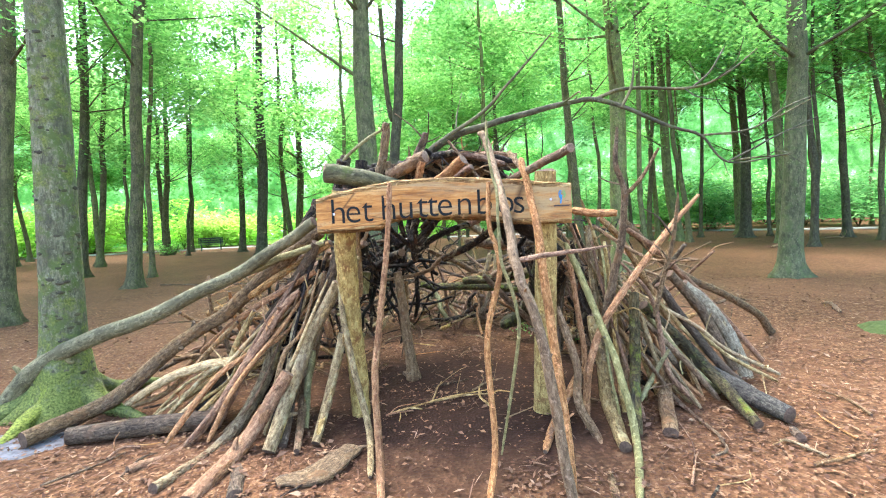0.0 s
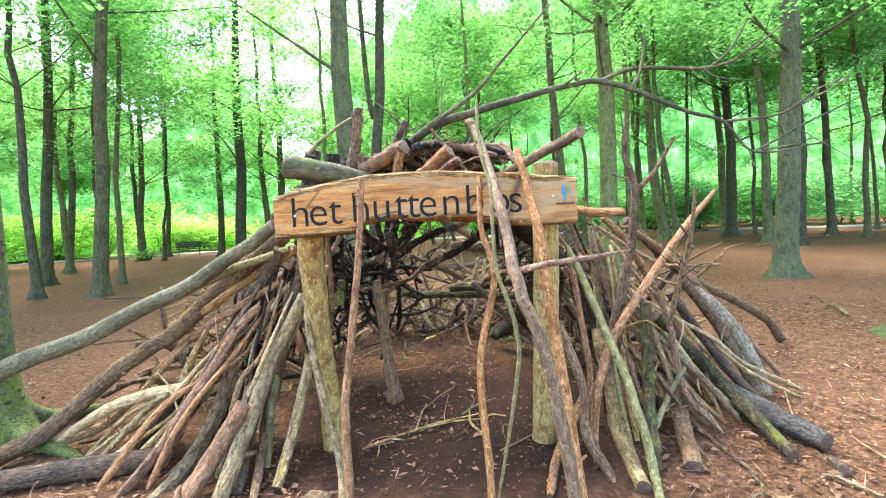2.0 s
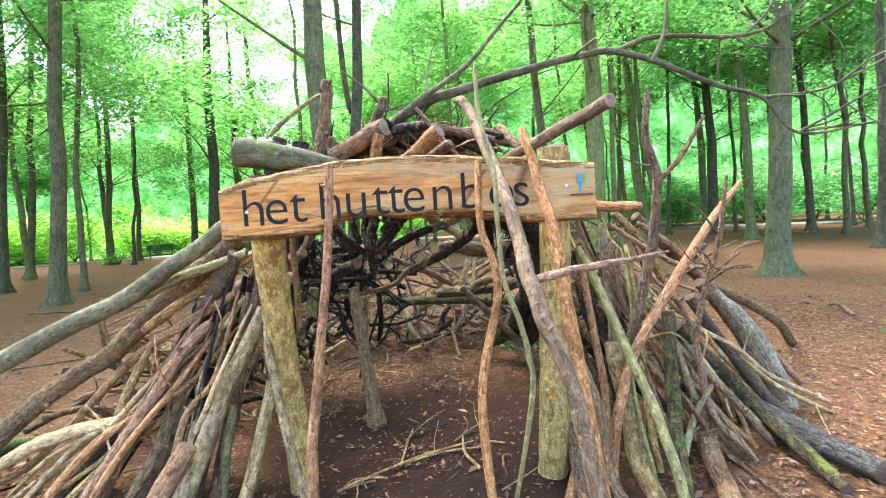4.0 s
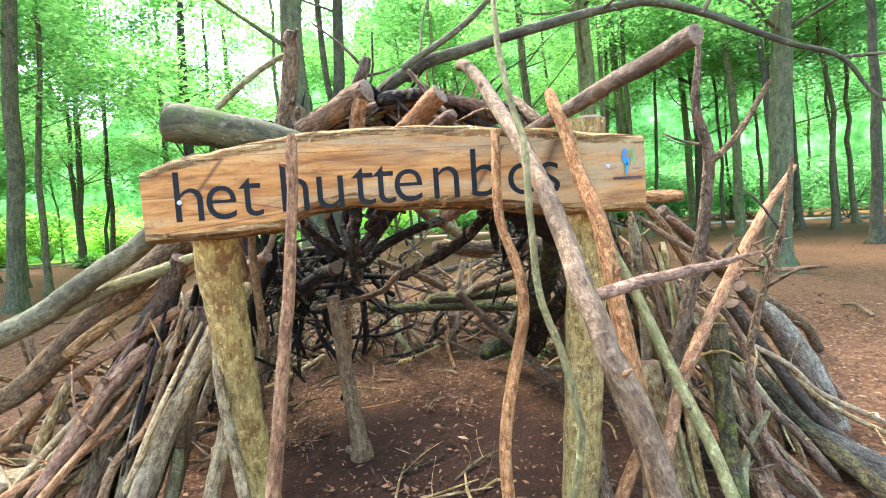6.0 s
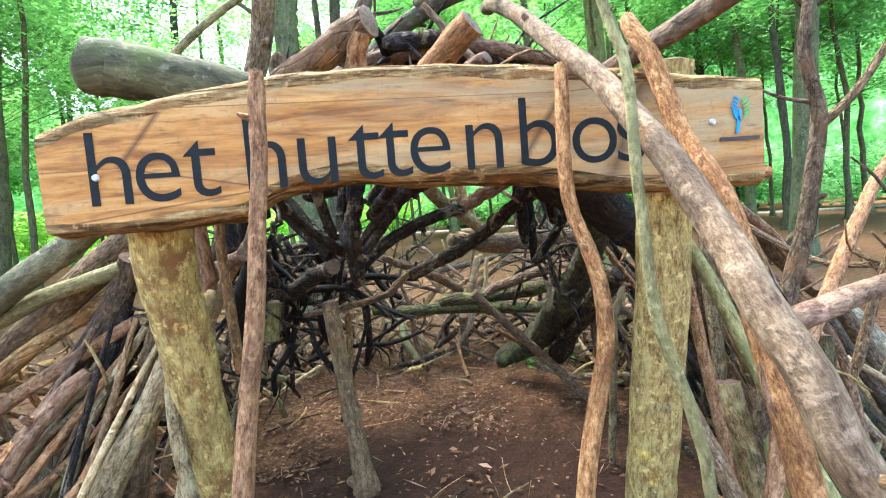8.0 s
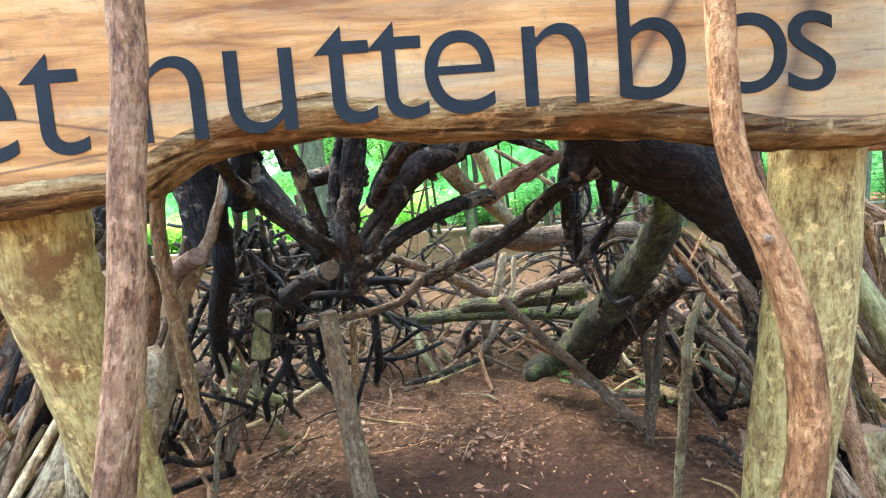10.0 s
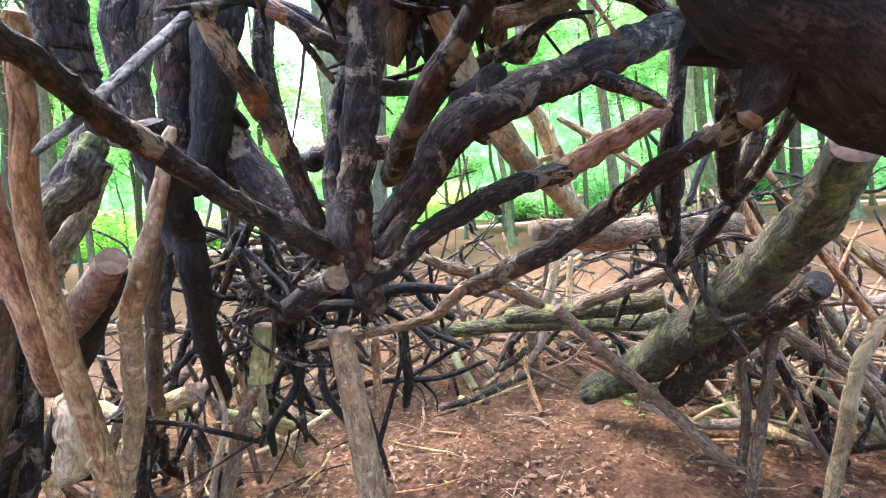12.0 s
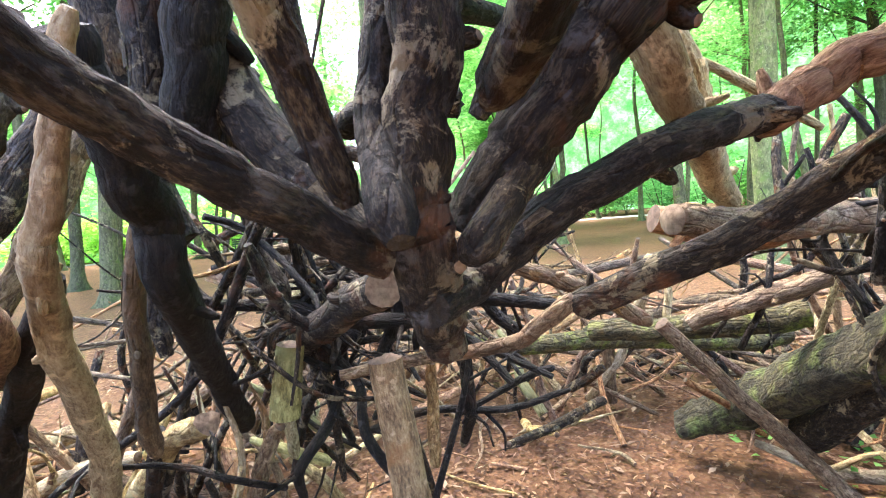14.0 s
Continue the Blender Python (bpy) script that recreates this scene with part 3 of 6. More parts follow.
# ---- trees ----
def leaf_cloud(name, centres, radii, count, size, mat, parent, seed):
    """Many small folded leaves in flat sprays round the given centres, joined."""
    r = np.random.default_rng(seed)
    c = np.asarray(centres, float)
    n_spray = max(1, count // 14)
    pick = r.integers(0, len(c), n_spray)
    d = r.normal(0, 1, (n_spray, 3))
    d /= np.linalg.norm(d, axis=1)[:, None]
    sp = c[pick] + d * np.asarray(radii)[pick][:, None] * r.uniform(0.2, 1, (n_spray, 1)) * (1, 1, 0.45)
    k = 14
    off = r.normal(0, 1, (n_spray, k, 3)) * (size * 2.6, size * 2.6, size * 0.7)
    pos = (sp[:, None] + off).reshape(-1, 3)
    n = len(pos)
    yaw = r.uniform(0, 2 * np.pi, n)
    tip = np.c_[np.cos(yaw), np.sin(yaw), r.uniform(-0.6, 0.3, n)]
    wid = np.c_[-np.sin(yaw), np.cos(yaw), r.uniform(-0.5, 0.5, n)]
    s = size * r.uniform(0.6, 1.3, n)[:, None]
    drop = np.array((0, 0, -0.12))
    v = np.stack([pos - tip * s * 0.5, pos + wid * s * 0.32 + drop * s, pos + tip * s * 0.5, pos - wid * s * 0.32 + drop * s], 1).reshape(-1, 3)
    me = bpy.data.meshes.new(name)
    me.vertices.add(4 * n)
    me.vertices.foreach_set("co", v.astype(np.float32).ravel())
    i = np.arange(n)[:, None] * 4
    tri = (i + np.array([0, 1, 2, 0, 2, 3])).astype(np.int32)
    me.loops.add(6 * n)
    me.loops.foreach_set("vertex_index", tri.ravel())
    me.polygons.add(2 * n)
    me.polygons.foreach_set("loop_start", np.arange(0, 6 * n, 3, dtype=np.int32))
    me.update(calc_edges=True)
    me.materials.append(mat)
    ob = new(name, me)
    ob.parent = parent
    return ob


def trunk_path(r0, h, lean, bend, flare, seed):
    r = np.random.default_rng(seed)
    z = np.r_[-0.12, 0.0, 0.12, 0.3, 0.6, 1.1, np.linspace(2, h, 12)]
    rad = r0 * (1 - 0.72 * np.clip(z, 0, h) / h) + flare * np.exp(-np.clip(z, 0, 9) / 0.22)
    wob = np.cumsum(r.normal(0, 0.05, (len(z), 2)), 0) * np.clip(z / 4, 0, 1)[:, None] * bend
    return np.c_[lean[0] * z + wob[:, 0], lean[1] * z + wob[:, 1], z, rad]


def tree(x, y, r0, h=16, lean=(0, 0), flare=0.75, mat="trunk", leaf="leaf", crown=(3.2, 9000, 0.115), bend=1.0, fork=None, seed=1, label=""):
    """A tall woodland tree: trunk with root flare, rising limbs and a crown of leaf sprays."""
    r = np.random.default_rng(seed)
    root = new("tree")
    root.location = (x, y, 0)
    tagged(root, label or "tall slender beech with smooth grey-green bark and fresh leaves", "tree", "trees of the wood")
    path = trunk_path(r0, h, lean, bend, r0 * flare, seed)
    tv, tf, tg, tm = tube(path, 14, 0.05, seed)
    # buttressed foot
    zz = tv[:, 2]
    ang = np.arctan2(tv[:, 1], tv[:, 0])
    grow = 1 + 0.3 * np.exp(-np.clip(zz, 0, 9) / 0.16) * np.sin(ang * 5 + seed)
    low = zz < 1.0
    tv[low, 0] *= grow[low]
    tv[low, 1] *= grow[low]
    mesh_object("trunk", tv, tf, [M[mat], M["end"]], root, "", tg, tm)
    low, count, size = crown
    cents, rads = [], []
    limbs = int(9 + r.integers(0, 5))
    for k in range(limbs):
        z0 = r.uniform(low, h * 0.9)
        i = int(np.searchsorted(path[:, 2], z0))
        o = path[min(i, len(path) - 1)]
        a = r.uniform(0, 2 * np.pi)
        L = r.uniform(1.8, 4.2)
        d = np.array((math.cos(a), math.sin(a), r.uniform(0.25, 0.9)))
        p = [[*o[:3], o[3] * 0.24], [*(o[:3] + d * L * 0.4 + r.normal(0, 0.12, 3)), o[3] * 0.15], [*(o[:3] + d * L * (1, 1, 1.1) + r.normal(0, 0.2, 3)), o[3] * 0.04]]
        lv, lf, lg, lm = tube(spline(p, 4), 6, 0.06, seed * 31 + k, 0.6)
        mesh_object("limb", lv, lf, [M[mat], M["end"]], root, "", lg, lm)
        for q in (0.5, 0.8, 1.1):
            cents.append(o[:3] + d * L * q)
            rads.append(r.uniform(0.8, 1.8))
    if fork:
        z0, dx, dy = fork
        o = path[int(np.searchsorted(path[:, 2], z0))]
        p = [[*o[:3], o[3] * 0.6], [o[0] + dx * 0.6, o[1] + dy * 0.6, z0 + 0.7, o[3] * 0.6], [o[0] + dx, o[1] + dy, z0 + 3, o[3] * 0.5], [o[0] + dx * 1.3, o[1] + dy * 1.3, h * 0.9, o[3] * 0.2]]
        lv, lf, lg, lm = tube(spline(p, 6), 10, 0.05, seed)
        mesh_object("limb", lv, lf, [M[mat], M["end"]], root, "", lg, lm)
    if count:
        leaf_cloud("crown", cents, rads, count, size, M[leaf], root, seed)
    return root


GREY_TREE = "tall beech with grey-green bark and a mossy foot"
tree(7.40, 10.21, 0.215, lean=(-0.034, 0), mat="trunk", seed=11, label=GREY_TREE)
tree(-12.92, 16.89, 0.19, lean=(0.08, 0), mat="trunk_dark", seed=12)
tree(-8.62, 13.14, 0.175, lean=(0.05, 0), mat="trunk_dark", seed=13, label="slightly bowed dark beech standing on the mulch")
tree(-16.69, 23.07, 0.151, lean=(0.10, 0), mat="trunk_dark", seed=14)
tree(-7.83, 8.39, 0.15, lean=(0.06, 0), mat="trunk_dark", seed=15)
tree(-9.0, 23.5, 0.27, lean=(0.05, 0), mat="trunk_dark", seed=16)
tree(11.57, 23.59, 0.26, lean=(-0.071, 0), mat="trunk", seed=17, label=GREY_TREE)
tree(16.55, 26.67, 0.22, lean=(-0.08, 0), mat="trunk", seed=18, label=GREY_TREE)
tree(13.80, 19.47, 0.184, lean=(-0.08, 0), mat="trunk", seed=19)
tree(17.83, 21.10, 0.162, lean=(-0.049, 0), mat="trunk_dark", seed=20)
tree(-17.39, 29.96, 0.196, lean=(0.048, 0), mat="trunk_dark", seed=21)
tree(-17.54, 33.16, 0.157, lean=(0.039, 0), mat="trunk_dark", seed=22)
tree(-12.78, 30.27, 0.197, lean=(0.034, 0), mat="trunk_dark", seed=23)
tree(-13.13, 34.00, 0.17, lean=(0.037, 0), mat="trunk_dark", seed=24)
tree(-9.59, 31.59, 0.27, lean=(0.020, 0), mat="trunk_dark", seed=25)
tree(15.19, 24.02, 0.26, lean=(-0.029, 0), mat="trunk_dark", seed=26)
tree(13.76, 25.59, 0.106, lean=(-0.008, 0), mat="trunk_dark", seed=27)
tree(10.77, 24.98, 0.133, lean=(-0.016, 0), mat="trunk_dark", seed=28)
tree(-1.53, 10.5, 0.225, lean=(0.015, 0), mat="trunk", seed=29, label="thick grey beech standing behind the hut")
tree(-1.30, 11.4, 0.14, lean=(0.055, 0), mat="trunk_dark", seed=30, fork=(3.4, -0.35, 0.1))
tree(4.44, 12.0, 0.22, lean=(-0.066, 0), mat="trunk", seed=31, label=GREY_TREE)
tree(4.62, 16.0, 0.15, lean=(-0.075, 0), mat="trunk_dark", seed=32)
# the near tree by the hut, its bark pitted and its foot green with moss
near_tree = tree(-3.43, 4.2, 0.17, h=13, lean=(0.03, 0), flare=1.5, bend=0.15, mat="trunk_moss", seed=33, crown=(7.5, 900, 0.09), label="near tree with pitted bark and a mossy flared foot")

g = np.random.default_rng(91)
for k in range(90):  # scars and knots of its bark, on the side of the clearing
    a, z = g.uniform(-2.9, 0.3), g.uniform(0.25, 3.3)
    rad = 0.165 * (1 - 0.72 * z / 13) + 0.165 * 1.5 * math.exp(-z / 0.22)
    c = Vector((0.03 * z + rad * 1.03 * math.cos(a), rad * 1.03 * math.sin(a), z))
    bm = bmesh.new()
    bmesh.ops.create_icosphere(bm, subdivisions=1, radius=1)
    w = g.uniform(0.01, 0.028)
    bmesh.ops.transform(bm, matrix=Matrix.Translation(c) @ Matrix.Rotation(a, 4, "Z") @ Matrix.Diagonal((w * 0.5, w * 1.3, w * 0.7, 1)), verts=bm.verts)
    part("bark_knot", bm, M["trunk_dark"], near_tree)
for k, (a, L) in enumerate(((-0.35, 0.75), (-1.5, 0.5), (-2.6, 0.7), (0.9, 0.6), (2.3, 0.5))):
    d = np.array((math.cos(a), math.sin(a)))
    rp = [[*(d * 0.12), 0.3, 0.09], [*(d * 0.32), 0.1, 0.075], [*(d * (0.35 + L * 0.5)), 0.03, 0.05], [*(d * (0.35 + L)), -0.04, 0.025]]
    rv, rf, rg, rm = tube(spline(rp, 5), 10, 0.12, 800 + k, 0.3)
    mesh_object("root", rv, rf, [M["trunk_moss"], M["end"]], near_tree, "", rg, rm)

# rows of slimmer trees deeper in the wood
r = np.random.default_rng(5)
spots = []
while len(spots) < 66:
    a, d = r.uniform(-1.02, 1.02), r.uniform(17, 48)
    x, y = d * math.sin(a), d * math.cos(a)
    if y > 30 and x < 0 and r.random() < 0.55:
        continue
    if abs(a + 0.26) < 0.03 and d > 20:
        continue
    if all((x - p) ** 2 + (y - q) ** 2 > 4 for p, q in spots):
        spots.append((x, y))
for k, (x, y) in enumerate(spots):
    d = math.hypot(x, y)
    tree(x, y, r.uniform(0.07, 0.17), h=r.uniform(11, 18), lean=(-0.0022 * x + r.normal(0, 0.015), 0), mat="trunk_dark" if r.random() < 0.7 else "trunk",
         leaf="leaf" if x < 6 else ("leaf_cool" if r.random() < 0.35 else "leaf"), crown=(r.uniform(2.0, 4.5) + (2.2 if x > 4 else 0.0), 8500 if x < 4 else 6000, 0.10 + d * 0.0032), bend=1.6, seed=100 + k,
         label="slim tree deeper in the wood with airy green leaves")


def bush(x, y, size, count, leaf, mat, seed, label):
    q = np.random.default_rng(seed)
    root = new("shrub")
    root.location = (x, y, 0)
    tagged(root, label, "shrub", "undergrowth of the wood")
    cents, rads, tubes = [], [], []
    for k in range(6):
        a = q.uniform(0, 6.28)
        d = np.array((math.cos(a) * 0.6, math.sin(a) * 0.6, 1.0))
        top = d * size * q.uniform(0.6, 1.0)
        tubes.append(tube(spline([[0, 0, -0.05, 0.03], [*(top * 0.5), 0.02], [*top, 0.008]], 4), 5, 0.1, seed + k, 0.5))
        for w in (0.35, 0.6, 0.85, 1.05):
            cents.append(top * w)
            rads.append(size * q.uniform(0.2, 0.4))
    v, f, g, m = merged(tubes)
    mesh_object("stem", v, f, [M["trunk_dark"], M["end"]], root, "", g, m)
    leaf_cloud("foliage", cents, rads, count, leaf, M[mat], root, seed)
    return root


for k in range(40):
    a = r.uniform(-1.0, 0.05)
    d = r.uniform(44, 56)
    bush(d * math.sin(a), d * math.cos(a), r.uniform(1.6, 4), 1100, 0.34, "leaf_sun", 300 + k, "bright yellow-green shrub beyond the path, sunlight in its colour")
for k in range(46):
    a = r.uniform(0.05, 1.05)
    d = r.uniform(36, 54)
    bush(d * math.sin(a), d * math.cos(a), r.uniform(2.2, 4.6), 1300, 0.3, "leaf_cool" if k % 3 else "leaf", 400 + k, "fresh green undergrowth shrub deep in the wood")


# far wood, a plain curved sheet of distance lit by its own emission
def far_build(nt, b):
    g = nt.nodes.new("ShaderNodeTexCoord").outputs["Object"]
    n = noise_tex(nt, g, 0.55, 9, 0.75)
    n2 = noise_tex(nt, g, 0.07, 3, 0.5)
    # the palest stop stands for bright sky showing between the leaves
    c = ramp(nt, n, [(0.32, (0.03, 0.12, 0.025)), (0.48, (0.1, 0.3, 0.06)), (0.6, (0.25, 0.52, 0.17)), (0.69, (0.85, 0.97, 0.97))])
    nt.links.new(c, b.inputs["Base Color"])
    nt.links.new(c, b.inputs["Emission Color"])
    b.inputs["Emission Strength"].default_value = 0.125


M["far"] = shade("far_wood_glow", far_build, 1.0, 0.0)
aa = np.linspace(-1.75, 1.75, 241)


def far_top(a):
    gap = 0.8 * math.exp(-((a + 0.25) / 0.055) ** 2) + 0.4 * math.exp(-((a + 0.5) / 0.05) ** 2)
    left = 1 / (1 + math.exp((a + 0.12) / 0.05))
    return (30 - 11 * left + 5.0 * noise.noise((a * 9, 0, 0)) + 2.5 * noise.noise((a * 40, 3, 0)) + 1.5 * noise.noise((a * 120, 7, 0))) * (1 - 0.74 * min(1, gap))


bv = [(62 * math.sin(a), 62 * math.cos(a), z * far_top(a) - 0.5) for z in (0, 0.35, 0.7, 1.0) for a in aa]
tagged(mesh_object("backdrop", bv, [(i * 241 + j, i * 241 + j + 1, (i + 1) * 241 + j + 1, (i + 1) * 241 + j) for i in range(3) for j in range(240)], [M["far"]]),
       "glowing backdrop of distant green wood", "backdrop", kind="structure")

# ---- the hut's branches, one by one ----
# left flank
branch('grey', 'long grey-green beech branch leaning on the hut, smooth bark', [(-3.916, 4.05, 0.012, 0.0982), (-3.747, 4.05, 0.23, 0.093), (-3.326, 4.05, 0.536, 0.0803), (-2.589, 4.0, 0.811, 0.0718), (-1.825, 3.95, 1.123, 0.0611), (-1.398, 3.85, 1.348, 0.0548), (-1.01, 3.75, 1.574, 0.0487)], stubs=3)
branch('grey', "grey-green side branch on the hut's flank", [(-1.854, 3.96, 1.114, 0.0424), (-1.608, 3.95, 1.194, 0.0399), (-1.333, 3.92, 1.294, 0.0349), (-0.973, 3.9, 1.396, 0.0323)], )
branch('umber', 'long dark brown branch with a hollow cut foot', [(-3.103, 3.358, 0.08, 0.0662), (-2.851, 3.95, 0.156, 0.0709), (-2.275, 4.1, 0.603, 0.0664), (-1.915, 4.1, 0.812, 0.0662), (-1.481, 4.05, 1.169, 0.0693), (-1.039, 4.0, 1.498, 0.0724)], stubs=2)
branch('umber', 'thick dark log lying on the mulch', [(-2.831, 3.427, 0.07, 0.075), (-2.317, 3.542, 0.07, 0.0817), (-1.796, 3.625, 0.07, 0.0835)])
branch('pale', 'pale barkless branch with a torn end', [(-2.842, 4.006, 0.03, 0.034), (-2.359, 3.95, 0.316, 0.0476), (-2.041, 3.9, 0.406, 0.047), (-1.71, 3.85, 0.464, 0.051)], stubs=1)
branch('red', 'reddish barkless branch leaning against the hut', [(-2.105, 2.987, 0.02, 0.0328), (-1.918, 3.35, -0.008, 0.0367), (-1.608, 3.55, 0.411, 0.0385), (-1.332, 3.7, 0.845, 0.0376), (-1.174, 3.8, 1.024, 0.034)], stubs=2)
branch('mottled', 'light mottled pole leaning against the hut', [(-1.793, 2.745, 0.02, 0.0403), (-1.674, 3.35, -0.018, 0.053), (-1.472, 3.75, 0.337, 0.0633), (-1.389, 3.95, 0.796, 0.0614)], stubs=1)
branch('red', 'orange-brown split branch with a snapped top', [(-1.527, 2.623, 0.0, 0.0547), (-1.422, 3.25, 0.081, 0.0632), (-1.168, 3.4, 0.485, 0.0533)], stubs=2)
branch('mottled', 'flat grey-brown log leaning against the post', [(-1.253, 3.155, 0.02, 0.0555), (-1.087, 3.65, 0.623, 0.0596), (-0.855, 3.75, 1.085, 0.0494)], stubs=1)
branch('mottled', 'yellowish lichened stick leaning on the post', [(-0.959, 3.253, 0.02, 0.0356), (-0.907, 3.55, 0.294, 0.0429), (-0.811, 3.65, 0.7, 0.0394)], )
branch('mottled', 'thin pale peeled stick in front of the post', [(-0.503, 2.779, 0.02, 0.0238), (-0.6, 3.35, 0.063, 0.0285), (-0.706, 3.45, 0.491, 0.0291), (-0.775, 3.52, 0.858, 0.0253), (-0.793, 3.58, 1.298, 0.0255)], stubs=2)
branch('umber', 'short charred stump standing on the mulch', [(-1.264, 2.649, 0.0, 0.0552), (-1.492, 3.25, -0.079, 0.0595)])
branch('umber', 'broad slab of bark lying on the mulch', [(-1.057, 2.758, 0.02, 0.0506), (-0.844, 2.851, 0.03, 0.1045), (-0.677, 3.167, 0.03, 0.0771)], flat=0.35, sides=14)
branch('umber', "dark branch in the hut's flank", [(-2.239, 4.042, 0.02, 0.0538), (-1.846, 4.1, 0.385, 0.0543), (-1.279, 4.0, 1.07, 0.0524), (-1.042, 3.9, 1.399, 0.0462)], stubs=2)
branch('brown', "brown stick in the hut's flank", [(-3.52, 6.999, 0.3, 0.0544), (-1.803, 4.2, 0.914, 0.0351), (-1.286, 4.05, 1.209, 0.0337), (-0.927, 3.9, 1.394, 0.0323)], stubs=1)
branch('red', "reddish stick in the hut's flank", [(-2.932, 5.241, 0.02, 0.0379), (-1.77, 4.1, 0.781, 0.0319), (-1.056, 3.9, 1.167, 0.0301)], )
branch('brown', "thin brown stick in the hut's flank", [(-2.888, 3.987, 0.02, 0.0242), (-2.398, 4.0, 0.192, 0.0266), (-1.778, 4.0, 0.753, 0.0287)], stubs=1)
branch('mottled', "grey forked stick in the hut's flank", [(-2.448, 4.064, 0.02, 0.0295), (-1.953, 4.0, 0.321, 0.0313), (-1.715, 3.95, 0.666, 0.0308), (-1.587, 3.9, 0.861, 0.0233)], twigs=1)
branch('umber', "dark stick in the hut's flank", [(-1.182, 3.23, 0.02, 0.0354), (-1.24, 3.9, 0.42, 0.0516), (-0.997, 3.9, 0.978, 0.0465), (-0.849, 3.85, 1.348, 0.0411)], )
branch('brown', 'brown upright stick behind the post', [(-1.055, 3.139, 0.02, 0.0306), (-1.177, 3.8, 0.214, 0.0413), (-1.075, 3.85, 0.616, 0.037), (-0.986, 3.9, 1.164, 0.0325)], stubs=1)
branch('grey', 'mossy upright stick by the post', [(-1.099, 3.491, 0.02, 0.0297), (-1.139, 3.75, 0.23, 0.0317), (-1.089, 3.8, 0.537, 0.0274)], )
# front sticks across the sign
branch('red', 'reddish pole leaning against the sign', [(-0.399, 2.495, 0.0, 0.026), (-0.44, 2.8, 0.164, 0.0273), (-0.469, 2.92, 0.469, 0.0265), (-0.45, 2.98, 0.738, 0.0251), (-0.383, 3.06, 1.268, 0.0218), (-0.353, 3.08, 1.557, 0.0191), (-0.335, 3.09, 1.792, 0.0209)], stubs=4)
branch('red', 'crooked orange-brown stick leaning against the sign', [(0.185, 2.481, 0.0, 0.0228), (0.258, 2.8, 0.24, 0.0238), (0.244, 2.95, 0.79, 0.023), (0.35, 3.03, 1.204, 0.0216), (0.294, 3.06, 1.494, 0.0181), (0.299, 3.08, 1.775, 0.0181)], stubs=4)
branch('grey', 'thin tall green-grey stick beside the entrance', [(0.319, 3.026, 0, 0.0086), (0.415, 2.8, 0.783, 0.0120), (0.415, 2.8, 0.979, 0.0120), (0.387, 2.8, 1.117, 0.0118), (0.335, 2.8, 1.275, 0.0112), (0.324, 2.82, 1.466, 0.0108), (0.325, 2.85, 1.687, 0.0106), (0.299, 2.88, 1.832, 0.0103), (0.283, 2.92, 1.998, 0.0096), (0.288, 2.95, 2.138, 0.0089)], stubs=3)
branch('smooth', 'long curved brown pole leaning over the sign', [(0.63, 2.42, 0, 0.0327), (0.56, 2.46, 0.5, 0.0327), (0.48, 2.5, 0.95, 0.0318), (0.415, 2.54, 1.166, 0.0318), (0.38, 2.65, 1.358, 0.0310), (0.377, 2.87, 1.59, 0.0301), (0.363, 3.19, 1.831, 0.0301), (0.344, 3.74, 2.169, 0.0310), (0.32, 3.9, 2.23, 0.0310)], stubs=4)
branch('red', 'pinkish barkless pole leaning over the sign', [(0.66, 2.55, 0, 0.032), (0.645, 2.68, 0.45, 0.033), (0.615, 2.82, 0.95, 0.033), (0.588, 2.95, 1.4, 0.032), (0.582, 3.09, 1.6, 0.03), (0.55, 3.19, 1.837, 0.028), (0.545, 3.26, 1.93, 0.026)], stubs=2)
branch('red', 'split stake jammed between the poles', [(0.41, 2.62, 1.305, 0.018), (0.56, 2.66, 1.325, 0.017), (0.78, 2.74, 1.335, 0.013), (1, 2.83, 1.352, 0.0045)], )
# right flank
branch('grey', 'straight green-grey stick leaning on the hut', [(0.976, 2.428, 0.0, 0.0253), (1.23, 3.1, 0.021, 0.0302), (1.206, 3.25, 0.327, 0.0294), (1.135, 3.45, 0.701, 0.0289), (0.925, 3.65, 1.329, 0.0281)], stubs=3)
branch('moss', 'upright greenish post with lichen', [(1.268, 3.183, 0.02, 0.0426), (1.41, 3.55, 0.415, 0.0449), (1.446, 3.65, 0.923, 0.0435)], stubs=1)
branch('red', 'pink barkless stick with a pointed tip', [(0.999, 3.489, 0.02, 0.0305), (1.015, 3.4, 0.435, 0.0295), (1.146, 3.48, 0.719, 0.0300), (1.414, 3.62, 1.021, 0.0293), (1.792, 3.8, 1.398, 0.0270), (2.092, 3.92, 1.66, 0.0166)], stubs=3)
branch('red', 'thin reddish stick leaning on the hut', [(0.963, 3.3, 0.02, 0.022), (1.046, 3.6, 0.26, 0.0239), (1.031, 3.65, 0.659, 0.0241), (0.964, 3.75, 1.3, 0.0222)], )
branch('brown', 'reddish-brown crooked branch leaning on the hut', [(0.865, 2.435, 0.0, 0.0269), (1.013, 3.2, -0.037, 0.035), (0.907, 3.3, 0.223, 0.0339), (0.914, 3.4, 0.489, 0.0327), (0.836, 3.6, 0.84, 0.0323)], stubs=2)
branch('mottled', 'thick split grey log standing in the flank', [(1.123, 3.017, 0.02, 0.0477), (1.228, 3.6, 0.034, 0.0654), (1.212, 3.7, 0.387, 0.0668), (1.175, 3.8, 0.719, 0.0591)], stubs=1)
branch('moss', 'yellow-green mossy beam lying aslant', [(2.122, 3.219, 0.04, 0.0391), (2.166, 4.0, 0.227, 0.0578), (1.597, 3.85, 0.784, 0.0506)], stubs=2)
